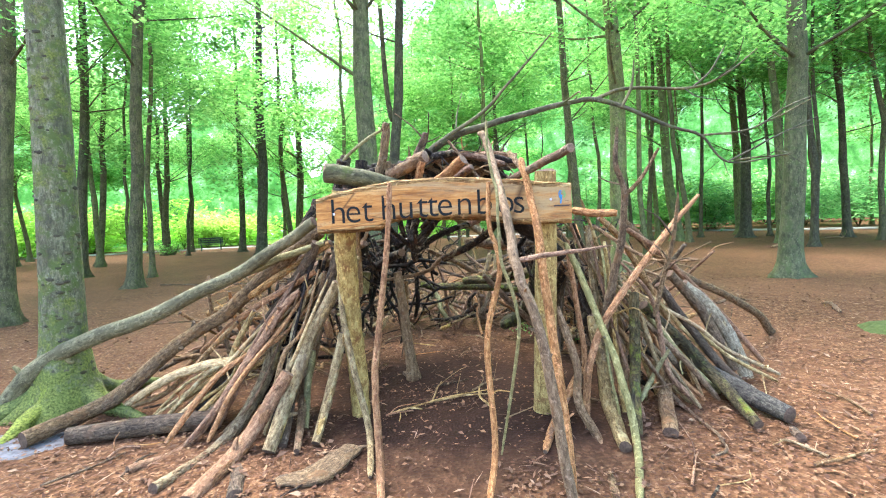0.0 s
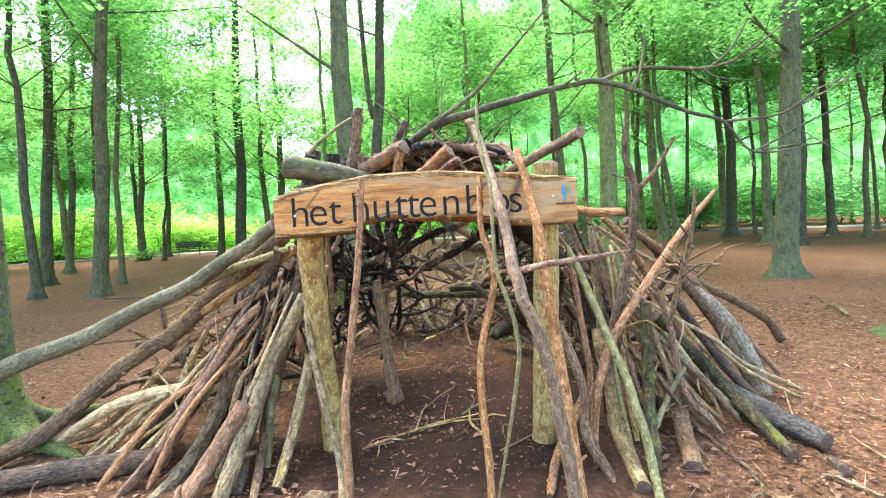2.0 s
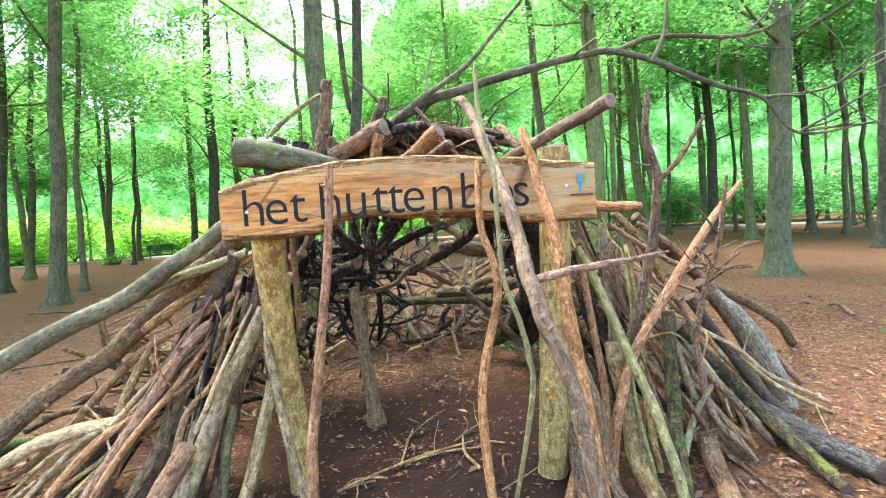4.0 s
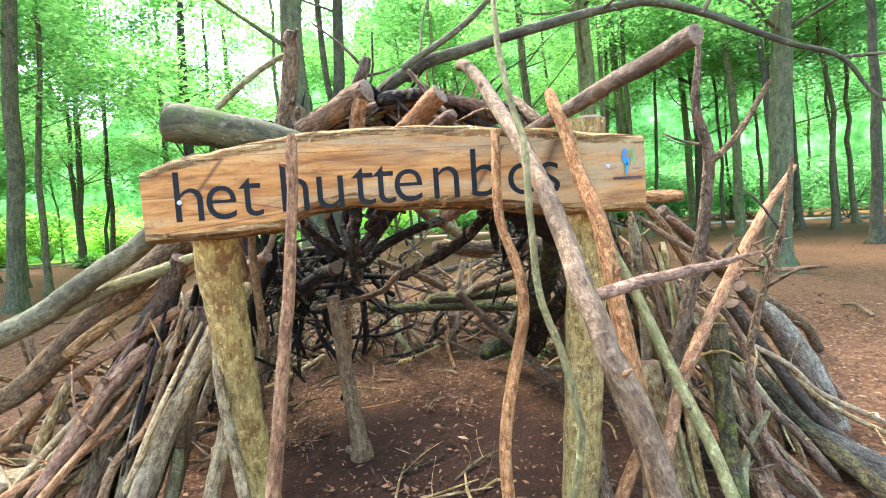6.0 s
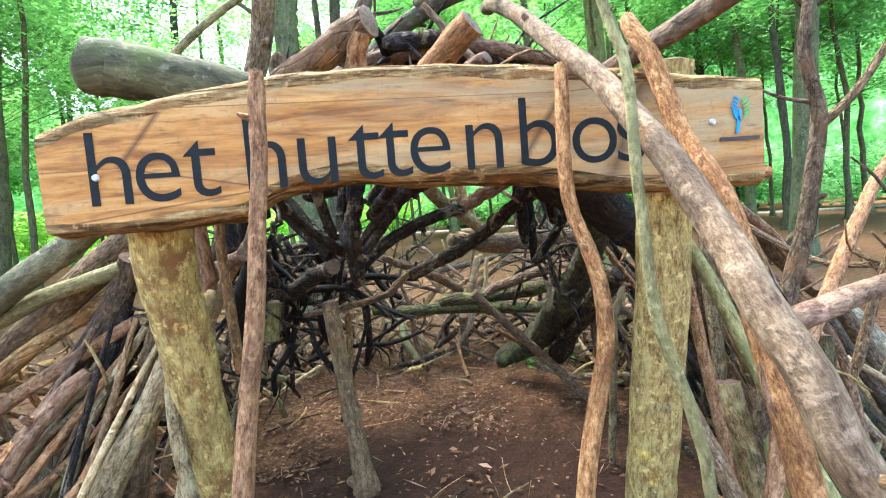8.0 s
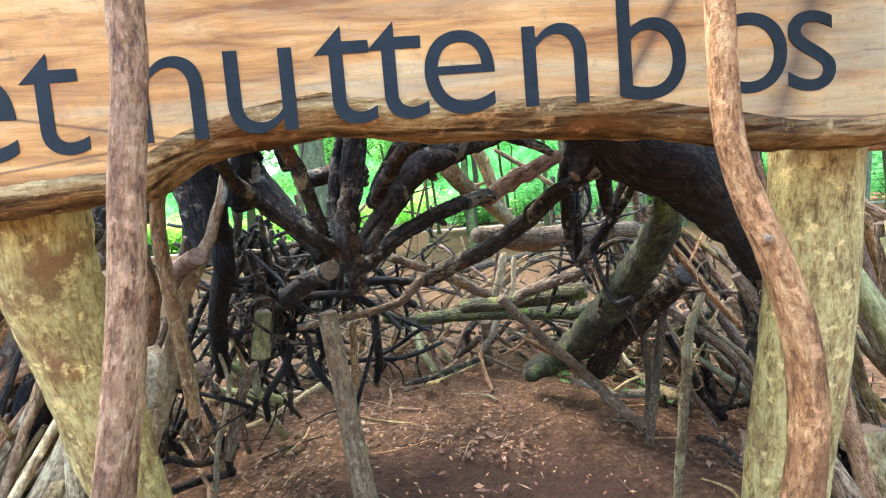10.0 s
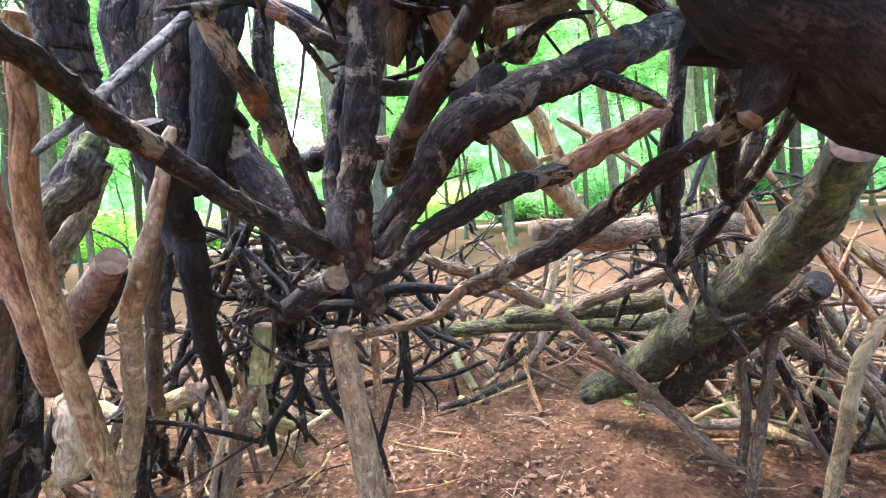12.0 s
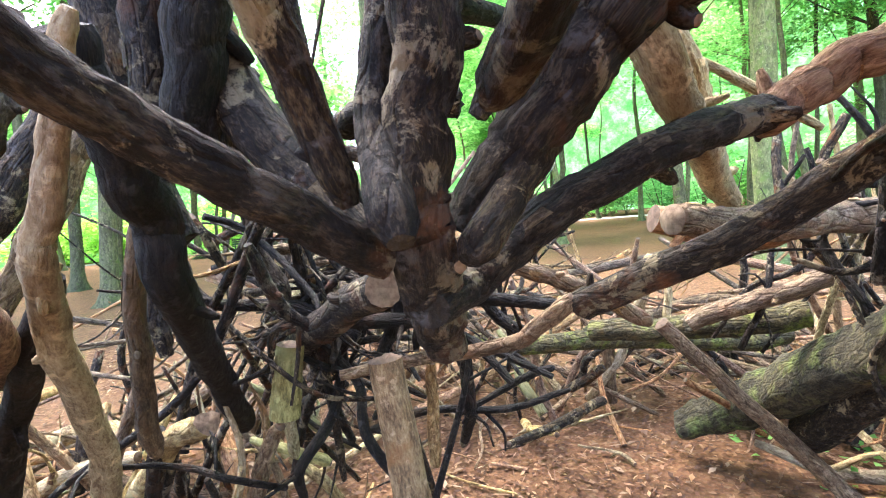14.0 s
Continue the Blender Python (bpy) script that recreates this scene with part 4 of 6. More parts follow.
branch('umber', 'dark reddish-brown pole lying aslant', [(2.27, 3.03, 0.03, 0.0368), (2.655, 3.85, -0.156, 0.0466), (2.252, 4.05, 0.302, 0.0438), (1.813, 4.05, 0.919, 0.0434)], stubs=1)
branch('umber', 'dark grey pole lying aslant', [(2.504, 4.121, 0.12, 0.0447), (2.332, 4.3, 0.578, 0.0514), (1.976, 4.2, 0.987, 0.045)], )
branch('white', 'white-barked log with peeling bark', [(2.392, 3.689, 0.05, 0.0446), (2.71, 4.25, -0.061, 0.0667), (2.613, 4.35, 0.329, 0.0679), (2.422, 4.35, 0.627, 0.0676), (2.145, 4.3, 0.871, 0.0563)], stubs=2)
branch('umber', 'dark green branch reaching out to the mulch', [(3.883, 5.663, 0.03, 0.0543), (3.627, 5.5, 0.28, 0.0493), (3.125, 5.2, 0.556, 0.0465), (2.301, 4.7, 0.939, 0.0447), (1.678, 4.5, 1.468, 0.0425)], stubs=3)
branch('char', 'charred log lying on the mulch', [(2.4, 3.305, 0.06, 0.0681), (2.189, 4.212, 0.13, 0.0913), (2.052, 4.962, 0.16, 0.1013)])
branch('brown', 'short light brown stump in the mulch', [(1.494, 3.18, 0.02, 0.058), (1.702, 3.7, 0.084, 0.0626), (1.706, 3.8, 0.327, 0.0594)], )
branch('brown', 'thin curved stick lying against the hut', [(1.796, 3.069, 0.02, 0.0131), (1.809, 3.7, 0.029, 0.0179), (1.475, 3.6, 0.463, 0.0173)], )
branch('grey', 'thin grey-green forked stick', [(1.389, 3.435, 0.15, 0.0208), (1.615, 3.7, 0.247, 0.0223), (1.734, 3.7, 0.451, 0.0178)], twigs=1)
branch('umber', 'tall grey forked branch standing in the flank', [(1.191, 3.65, 0.572, 0.0372), (1.263, 3.65, 0.922, 0.037), (1.33, 3.6, 1.315, 0.032), (1.348, 3.55, 1.672, 0.0272), (1.279, 3.52, 1.9, 0.0227), (1.284, 3.5, 2.16, 0.0143)], stubs=3, twigs=2)
branch('umber', 'forked grey shoot of a branch', [(1.343, 3.55, 1.66, 0.0188), (1.454, 3.5, 1.788, 0.0164), (1.562, 3.45, 1.992, 0.0121)], )
branch('umber', 'thin dark stick with twigs', [(1.622, 3.7, 0.721, 0.0221), (1.701, 3.65, 1.123, 0.0217), (1.731, 3.6, 1.34, 0.0192), (1.745, 3.55, 1.676, 0.0104)], twigs=4)
branch('red', 'split branch on the ridge', [(1.042, 3.9, 1.579, 0.0345), (1.209, 3.85, 1.544, 0.0363), (1.382, 3.8, 1.536, 0.0336)], )
branch('brown', "brown stick in the hut's flank", [(0.723, 2.99, 0.02, 0.0291), (0.852, 3.65, 0.183, 0.0375), (0.869, 3.85, 0.722, 0.0368)], stubs=2)
branch('red', "reddish stick in the hut's flank", [(0.598, 3.001, 0.02, 0.0274), (0.79, 3.5, 0.024, 0.034), (1.032, 3.65, 0.356, 0.033)], stubs=1)
branch('brown', "brown upright stick in the hut's flank", [(1.353, 3.8, 0.527, 0.0296), (1.343, 3.85, 0.98, 0.0298), (1.295, 3.85, 1.304, 0.0251)], stubs=1)
branch('mottled', "grey upright stick in the hut's flank", [(1.227, 3.9, 0.602, 0.0327), (1.221, 3.95, 1.066, 0.0329), (1.192, 3.95, 1.443, 0.028)], )
branch('brown', "brown stick leaning to the hut's ridge", [(2.139, 4.089, 0.02, 0.0345), (1.998, 4.3, 0.582, 0.0386), (1.611, 4.2, 1.223, 0.0349), (1.335, 4.1, 1.508, 0.0315)], stubs=2)
branch('red', "reddish stick leaning to the hut's ridge", [(3.086, 4.621, 0.02, 0.0306), (2.746, 4.7, 0.468, 0.0337), (2.045, 4.5, 1.133, 0.032), (1.602, 4.3, 1.421, 0.028)], stubs=1)
branch('brown', "thin forked stick in the hut's flank", [(1.934, 3.6, 1.161, 0.0107), (1.769, 3.7, 1.15, 0.0132), (1.633, 3.9, 1.171, 0.0162), (1.254, 4.0, 1.44, 0.0189)], twigs=3)
# on top of the sign and ridge
branch('trunk_dark', 'thick sawn grey-green log lying over the sign', [(-0.806, 3.36, 1.906, 0.0789), (-0.715, 3.37, 1.888, 0.0791), (-0.514, 3.42, 1.852, 0.0683), (-0.217, 3.5, 1.78, 0.0412)], sides=18, wobble=0.05, rough=0.03)
branch('umber', 'dark reddish broken branch sticking up', [(-0.472, 3.55, 1.852, 0.0355), (-0.406, 3.52, 2.097, 0.035), (-0.383, 3.5, 2.258, 0.0367)], stubs=3)
branch('umber', 'short dark stub sticking up', [(-0.394, 3.6, 1.853, 0.0317), (-0.391, 3.6, 1.996, 0.0295)], )
branch('trunk_dark', 'long arching branch springing over the hut', [(-0.381, 4.0, 1.884, 0.0451), (-0.076, 3.85, 2.093, 0.0397), (0.177, 3.75, 2.211, 0.0333), (0.581, 3.68, 2.304, 0.0274), (0.975, 3.64, 2.38, 0.022), (1.168, 3.62, 2.392, 0.0219), (1.38, 3.55, 2.3, 0.0182), (1.62, 3.45, 2.149, 0.0145), (1.834, 3.4, 2.06, 0.0111), (2.002, 3.35, 1.862, 0.0079), (2.389, 3.3, 1.897, 0.0046)], stubs=5, twigs=2)
branch('trunk_dark', 'forked limb of the arching branch', [(1.168, 3.62, 2.392, 0.0168), (1.402, 3.6, 2.455, 0.015), (1.856, 3.55, 2.431, 0.0115), (2.094, 3.5, 2.519, 0.0081), (2.297, 3.5, 2.673, 0.0049)], twigs=3)
branch('trunk_dark', 'thin side limb of the arching branch', [(1.834, 3.4, 2.06, 0.0095), (2.178, 3.38, 2.088, 0.0079), (2.4, 3.36, 2.222, 0.0063), (2.595, 3.35, 2.296, 0.0047)], twigs=3)
branch('trunk_dark', 'short shoot of the arching branch', [(1.339, 3.55, 2.31, 0.0132), (1.416, 3.55, 2.469, 0.0115), (1.435, 3.55, 2.646, 0.0066)], )
branch('trunk_dark', 'thin slanting branch over the ridge', [(0.043, 3.7, 2.169, 0.0173), (0.326, 3.65, 2.334, 0.0149), (0.552, 3.6, 2.556, 0.0104), (0.841, 3.55, 2.859, 0.0061)], twigs=2)
branch('grey', 'thin bowed stick on the ridge', [(-0.753, 3.7, 2.027, 0.0152), (-0.594, 3.7, 2.158, 0.0151), (-0.42, 3.7, 2.257, 0.013)], )
branch('brown', 'sawn brown log on the ridge', [(-0.373, 3.5, 1.877, 0.0493), (-0.104, 3.36, 1.99, 0.0472)], )
branch('umber', 'dark log sticking out of the ridge', [(-0.216, 3.7, 1.983, 0.0304), (-0.105, 3.65, 2.201, 0.0298)], twigs=2)
branch('red', 'reddish-brown log on the ridge', [(-0.026, 3.5, 1.822, 0.0452), (0.156, 3.3, 1.952, 0.0425)], stubs=1)
branch('red', 'short reddish log on the ridge', [(-0.175, 3.45, 1.824, 0.0324), (-0.125, 3.36, 1.964, 0.0315)], )
branch('smooth', 'sawn rod laid over the sign', [(0.41, 3.6, 1.77, 0.029), (0.54, 3.27, 1.83, 0.03), (0.66, 2.92, 1.885, 0.03), (0.73, 2.7, 1.918, 0.03)], stubs=1)
branch('brown', 'thin crooked stick on the ridge', [(0.062, 3.6, 2.127, 0.0126), (0.208, 3.55, 1.927, 0.0146), (0.283, 3.5, 1.817, 0.0144)], twigs=2)
branch('red', 'short reddish log on the ridge', [(0.08, 3.6, 1.833, 0.0338), (0.222, 3.45, 1.912, 0.0324)], )
branch('brown', "short brown log beside the sign's post", [(0.611, 3.6, 1.895, 0.0296), (0.537, 3.8, 2.051, 0.0222)], )
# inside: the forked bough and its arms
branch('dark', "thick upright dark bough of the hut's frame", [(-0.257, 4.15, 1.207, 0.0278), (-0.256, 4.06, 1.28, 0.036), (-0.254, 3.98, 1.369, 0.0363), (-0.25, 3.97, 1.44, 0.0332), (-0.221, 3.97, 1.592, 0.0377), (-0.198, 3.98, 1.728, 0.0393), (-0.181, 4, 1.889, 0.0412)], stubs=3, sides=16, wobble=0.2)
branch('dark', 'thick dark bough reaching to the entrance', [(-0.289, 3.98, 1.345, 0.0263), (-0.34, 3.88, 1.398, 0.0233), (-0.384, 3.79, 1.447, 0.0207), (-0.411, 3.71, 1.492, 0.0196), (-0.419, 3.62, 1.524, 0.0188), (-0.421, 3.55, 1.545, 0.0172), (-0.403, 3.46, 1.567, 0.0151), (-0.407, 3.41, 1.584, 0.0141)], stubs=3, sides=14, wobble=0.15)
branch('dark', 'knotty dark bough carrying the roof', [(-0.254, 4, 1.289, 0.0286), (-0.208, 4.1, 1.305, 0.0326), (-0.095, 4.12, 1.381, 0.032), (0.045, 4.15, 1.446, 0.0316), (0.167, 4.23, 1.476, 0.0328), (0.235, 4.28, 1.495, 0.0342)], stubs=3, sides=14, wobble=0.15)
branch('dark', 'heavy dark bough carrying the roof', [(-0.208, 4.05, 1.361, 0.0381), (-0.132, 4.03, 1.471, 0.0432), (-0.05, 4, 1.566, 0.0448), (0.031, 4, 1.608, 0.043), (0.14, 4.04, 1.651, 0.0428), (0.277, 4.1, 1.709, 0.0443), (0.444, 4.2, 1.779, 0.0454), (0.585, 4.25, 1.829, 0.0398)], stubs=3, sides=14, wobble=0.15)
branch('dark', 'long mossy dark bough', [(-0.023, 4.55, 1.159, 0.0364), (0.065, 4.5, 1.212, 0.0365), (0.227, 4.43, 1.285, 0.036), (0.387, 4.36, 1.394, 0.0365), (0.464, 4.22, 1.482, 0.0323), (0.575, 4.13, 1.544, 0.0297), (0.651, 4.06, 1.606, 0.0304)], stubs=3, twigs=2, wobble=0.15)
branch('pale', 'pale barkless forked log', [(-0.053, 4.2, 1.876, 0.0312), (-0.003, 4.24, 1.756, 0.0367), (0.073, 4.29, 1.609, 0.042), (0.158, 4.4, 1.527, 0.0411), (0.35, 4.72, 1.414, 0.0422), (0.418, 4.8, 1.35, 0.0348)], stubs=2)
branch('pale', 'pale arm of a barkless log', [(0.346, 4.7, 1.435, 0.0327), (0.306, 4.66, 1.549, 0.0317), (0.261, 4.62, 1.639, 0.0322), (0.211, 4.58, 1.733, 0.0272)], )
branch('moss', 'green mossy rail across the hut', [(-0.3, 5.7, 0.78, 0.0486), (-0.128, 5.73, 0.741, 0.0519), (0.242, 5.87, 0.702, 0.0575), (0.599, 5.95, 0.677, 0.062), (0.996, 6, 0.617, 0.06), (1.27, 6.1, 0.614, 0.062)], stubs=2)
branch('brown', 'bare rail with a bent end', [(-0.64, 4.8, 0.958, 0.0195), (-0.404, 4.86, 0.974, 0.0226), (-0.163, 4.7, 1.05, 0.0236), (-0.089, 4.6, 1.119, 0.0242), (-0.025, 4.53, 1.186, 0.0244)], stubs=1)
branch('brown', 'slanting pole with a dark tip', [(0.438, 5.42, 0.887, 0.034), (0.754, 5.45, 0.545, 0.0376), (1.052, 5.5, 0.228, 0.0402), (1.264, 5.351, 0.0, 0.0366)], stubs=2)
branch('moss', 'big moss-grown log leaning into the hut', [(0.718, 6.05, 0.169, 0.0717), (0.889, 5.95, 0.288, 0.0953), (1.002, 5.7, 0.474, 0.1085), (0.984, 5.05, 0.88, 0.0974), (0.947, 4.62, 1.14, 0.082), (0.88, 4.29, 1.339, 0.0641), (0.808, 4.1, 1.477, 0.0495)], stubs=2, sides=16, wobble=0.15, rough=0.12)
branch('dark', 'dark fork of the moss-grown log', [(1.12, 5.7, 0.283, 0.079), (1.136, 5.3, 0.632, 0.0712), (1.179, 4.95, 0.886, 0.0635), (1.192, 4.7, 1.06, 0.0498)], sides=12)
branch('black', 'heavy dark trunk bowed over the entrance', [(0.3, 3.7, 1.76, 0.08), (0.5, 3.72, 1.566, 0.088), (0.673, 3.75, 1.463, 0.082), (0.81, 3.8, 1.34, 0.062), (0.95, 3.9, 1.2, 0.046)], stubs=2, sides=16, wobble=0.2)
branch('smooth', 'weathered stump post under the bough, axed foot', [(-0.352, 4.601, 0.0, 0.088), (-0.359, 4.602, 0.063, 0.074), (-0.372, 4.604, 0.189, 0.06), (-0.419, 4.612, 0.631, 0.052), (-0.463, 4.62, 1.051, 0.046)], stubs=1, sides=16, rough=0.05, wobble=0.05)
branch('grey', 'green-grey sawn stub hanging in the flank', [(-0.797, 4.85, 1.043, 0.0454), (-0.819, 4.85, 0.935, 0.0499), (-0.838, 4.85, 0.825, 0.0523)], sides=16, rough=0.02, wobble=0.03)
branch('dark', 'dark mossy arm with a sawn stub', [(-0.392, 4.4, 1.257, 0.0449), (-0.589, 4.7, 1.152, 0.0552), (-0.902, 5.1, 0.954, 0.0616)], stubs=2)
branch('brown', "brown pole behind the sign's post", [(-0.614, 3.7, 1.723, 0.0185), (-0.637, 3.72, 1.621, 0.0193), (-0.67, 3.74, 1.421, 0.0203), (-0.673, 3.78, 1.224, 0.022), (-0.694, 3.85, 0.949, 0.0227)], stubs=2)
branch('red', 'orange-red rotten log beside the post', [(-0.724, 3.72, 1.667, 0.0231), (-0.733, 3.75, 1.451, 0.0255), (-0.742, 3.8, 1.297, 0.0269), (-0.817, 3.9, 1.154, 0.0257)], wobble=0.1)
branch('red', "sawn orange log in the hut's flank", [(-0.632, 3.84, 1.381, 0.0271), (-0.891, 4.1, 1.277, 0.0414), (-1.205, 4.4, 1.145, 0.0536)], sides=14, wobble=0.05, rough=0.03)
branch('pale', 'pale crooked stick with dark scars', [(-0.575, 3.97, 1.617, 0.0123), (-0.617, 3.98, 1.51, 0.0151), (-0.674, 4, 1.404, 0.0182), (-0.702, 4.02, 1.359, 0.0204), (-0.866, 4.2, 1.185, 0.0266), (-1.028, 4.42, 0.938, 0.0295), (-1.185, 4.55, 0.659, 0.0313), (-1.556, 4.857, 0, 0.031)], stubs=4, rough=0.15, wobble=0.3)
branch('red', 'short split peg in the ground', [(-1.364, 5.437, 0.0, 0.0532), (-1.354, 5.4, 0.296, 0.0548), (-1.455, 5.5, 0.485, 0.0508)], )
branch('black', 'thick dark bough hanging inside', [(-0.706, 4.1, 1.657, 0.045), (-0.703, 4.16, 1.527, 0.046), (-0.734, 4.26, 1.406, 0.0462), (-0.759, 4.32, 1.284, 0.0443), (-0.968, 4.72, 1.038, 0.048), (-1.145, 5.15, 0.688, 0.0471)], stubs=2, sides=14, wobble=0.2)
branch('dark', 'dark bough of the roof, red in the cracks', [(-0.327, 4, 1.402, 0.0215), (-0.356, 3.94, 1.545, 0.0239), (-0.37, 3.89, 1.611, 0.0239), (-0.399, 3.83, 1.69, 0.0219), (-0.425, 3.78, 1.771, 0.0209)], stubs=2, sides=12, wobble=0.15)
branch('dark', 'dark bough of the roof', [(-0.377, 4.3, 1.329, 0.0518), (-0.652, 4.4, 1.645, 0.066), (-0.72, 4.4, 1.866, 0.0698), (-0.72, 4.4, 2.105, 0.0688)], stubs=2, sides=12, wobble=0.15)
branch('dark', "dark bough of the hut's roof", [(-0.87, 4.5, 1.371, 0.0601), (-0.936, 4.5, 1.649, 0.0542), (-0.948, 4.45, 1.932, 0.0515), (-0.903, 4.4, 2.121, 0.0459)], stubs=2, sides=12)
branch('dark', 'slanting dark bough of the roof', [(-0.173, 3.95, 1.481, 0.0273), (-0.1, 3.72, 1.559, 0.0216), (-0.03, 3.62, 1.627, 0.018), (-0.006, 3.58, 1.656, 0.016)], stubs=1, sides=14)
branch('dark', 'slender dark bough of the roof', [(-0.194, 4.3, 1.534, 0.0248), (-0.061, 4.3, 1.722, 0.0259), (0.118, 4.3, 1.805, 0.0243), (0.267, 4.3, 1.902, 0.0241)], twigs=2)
branch('char', 'blue-grey twig hanging under the sign', [(-0.399, 3.44, 1.488, 0.0047), (-0.44, 3.6, 1.582, 0.0073), (-0.484, 3.85, 1.748, 0.0102), (-0.465, 3.95, 1.843, 0.0102)], stubs=2)
branch('brown', 'sawn red-brown log across the back', [(0.204, 4.6, 1.329, 0.0401), (0.439, 4.75, 1.289, 0.0521), (0.747, 4.9, 1.288, 0.0544), (1.148, 5.1, 1.259, 0.053)], sides=14, stubs=1)
branch('moss', 'sawn grey-green log across the back', [(0.966, 5.4, 0.897, 0.0587), (0.644, 5.5, 0.844, 0.0585), (0.227, 5.7, 0.799, 0.0539)], sides=14)
branch('brown', 'brown stick lying across the back', [(-0.174, 4.9, 1.246, 0.0219), (0.044, 5.0, 1.136, 0.0301), (0.327, 5.2, 0.955, 0.0333)], stubs=2)
branch('moss', "knotty mossy post in the hut's flank", [(-0.862, 4.16, 1.662, 0.0258), (-0.868, 4.13, 1.591, 0.0346), (-0.88, 4.1, 1.534, 0.0353), (-0.919, 4.08, 1.493, 0.0322), (-0.976, 4.06, 1.426, 0.0285)], sides=12, rough=0.16, stubs=2)
branch('dark', "dark upright stick inside the hut's flank", [(0.646, 4.5, 1.872, 0.0248), (0.637, 4.55, 1.552, 0.0261), (0.688, 4.7, 1.142, 0.0254)], stubs=2)
branch('dark', "dark crooked stick inside the hut's flank", [(0.809, 4.4, 1.579, 0.0311), (0.774, 4.5, 1.366, 0.0288), (0.661, 4.6, 1.176, 0.0312)], stubs=3)
branch('umber', "lichened upright stick inside the hut's flank", [(1.307, 5.0, 0.958, 0.0185), (1.224, 5.2, 0.669, 0.0219), (1.285, 5.3, 0.27, 0.0246), (1.271, 5.4, -0.225, 0.0261)], stubs=3, twigs=2)
branch('umber', "grey crooked stick inside the hut's flank", [(1.304, 4.9, 1.087, 0.0197), (1.245, 5.0, 0.822, 0.0233), (1.208, 5.05, 0.467, 0.0266), (1.176, 5.1, 0.031, 0.0277)], stubs=3, twigs=2)
branch('mottled', "crooked grey-brown stick by the sign's post", [(0.964, 4.2, 1.071, 0.0178), (0.939, 4.25, 0.931, 0.0201), (0.949, 4.3, 0.773, 0.0227), (0.978, 4.4, 0.486, 0.0232), (1.027, 4.569, 0.0, 0.0232)], stubs=2)
# lying about the flank, seen from inside
branch('mottled', 'sawn log lying beside the hut', [(-1.739, 5.3, 0.568, 0.0398), (-1.953, 5.4, 0.567, 0.0472), (-2.457, 5.6, 0.438, 0.0518)], sides=14)
branch('pale', 'pale log lying on the mulch', [(-1.632, 5.2, 0.54, 0.0329), (-1.928, 5.2, 0.482, 0.0357), (-1.978, 5.0, 0.47, 0.0301)], stubs=1)
branch('brown', 'brown log lying on the mulch', [(-1.877, 6.2, 0.497, 0.0484), (-2.104, 6.0, 0.386, 0.0456), (-2.409, 5.8, 0.391, 0.0394)], sides=12)
branch('grey', 'forked grey branch lying on the mulch', [(-0.893, 5.3, 0.436, 0.0289), (-1.06, 5.3, 0.497, 0.0263), (-1.242, 5.35, 0.521, 0.0189)], stubs=1)
branch('white', 'white peeled peg beside the stump', [(-0.996, 5.2, 0.699, 0.0274), (-1.014, 5.25, 0.496, 0.0283)], )
branch('mottled', 'knotty stub with a sawn face', [(-1.154, 4.95, 0.774, 0.0505), (-1.306, 5.0, 0.707, 0.0499), (-1.474, 5.1, 0.551, 0.0481), (-2.067, 5.453, 0.0, 0.0481)], sides=12, rough=0.14)
branch('dark', 'dark upright stick in the flank', [(-1.05, 4.7, 1.389, 0.0295), (-1.084, 4.7, 1.205, 0.0316), (-1.074, 4.7, 1.071, 0.0243)], stubs=2)
branch('dark', 'dark peg under the knotty stub', [(-1.372, 5.0, 0.735, 0.034), (-1.463, 5.05, 0.453, 0.0306), (-1.609, 5.13, 0.0, 0.0306)], )
branch('pale', 'broad pale lichened stump', [(-0.844, 3.95, 0.955, 0.0391), (-0.835, 3.95, 1.078, 0.0352), (-0.877, 4.0, 1.12, 0.0223)], sides=14, rough=0.12)
branch('moss', 'long mossy branch low in the flank', [(1.476, 5.5, 0.506, 0.0553), (1.592, 5.4, 0.611, 0.0474), (1.787, 5.3, 0.741, 0.0424)], stubs=2)
branch('brown', 'broken stick propped at the back', [(0.499, 6.6, 0.467, 0.0452), (0.511, 6.7, 0.048, 0.0469)], stubs=1)
branch('pale', 'short pale stick propped at the back', [(-0.08, 6.5, 0.458, 0.0241), (0.053, 6.6, 0.121, 0.0332)], )
branch('dark', 'dark stick propped at the back', [(0.417, 6.4, 0.387, 0.031), (0.202, 6.5, 0.209, 0.0322)], )
branch('pale', 'pale split sticks at the back', [(0.57, 5.9, 1.104, 0.0354), (0.486, 5.9, 0.816, 0.0357)], )
branch('pale', 'thin pale stick at the back', [(0.621, 5.8, 1.093, 0.0217), (0.585, 5.8, 0.765, 0.0219)], )
branch('brown', 'brown branch across the back', [(0.963, 5.3, 1.05, 0.0425), (0.705, 5.35, 0.961, 0.0438), (0.536, 5.4, 0.886, 0.0398)], stubs=2)
branch('red', 'broken reddish log at the back', [(0.695, 5.0, 1.262, 0.0428), (0.503, 5.0, 1.246, 0.0472), (0.294, 5.0, 1.318, 0.0473)], stubs=1, sides=12)
branch('grey', 'thin grey stick lying across the roof', [(0.262, 4.3, 1.756, 0.009), (0.123, 4.25, 1.734, 0.0099), (0.018, 4.2, 1.7, 0.0106), (-0.038, 4.15, 1.696, 0.0079)], twigs=2)
branch('dark', 'slim dark stick crossing the roof', [(-0.423, 4.3, 1.923, 0.0104), (-0.392, 4.35, 1.862, 0.0109), (-0.349, 4.4, 1.793, 0.01)], twigs=2)
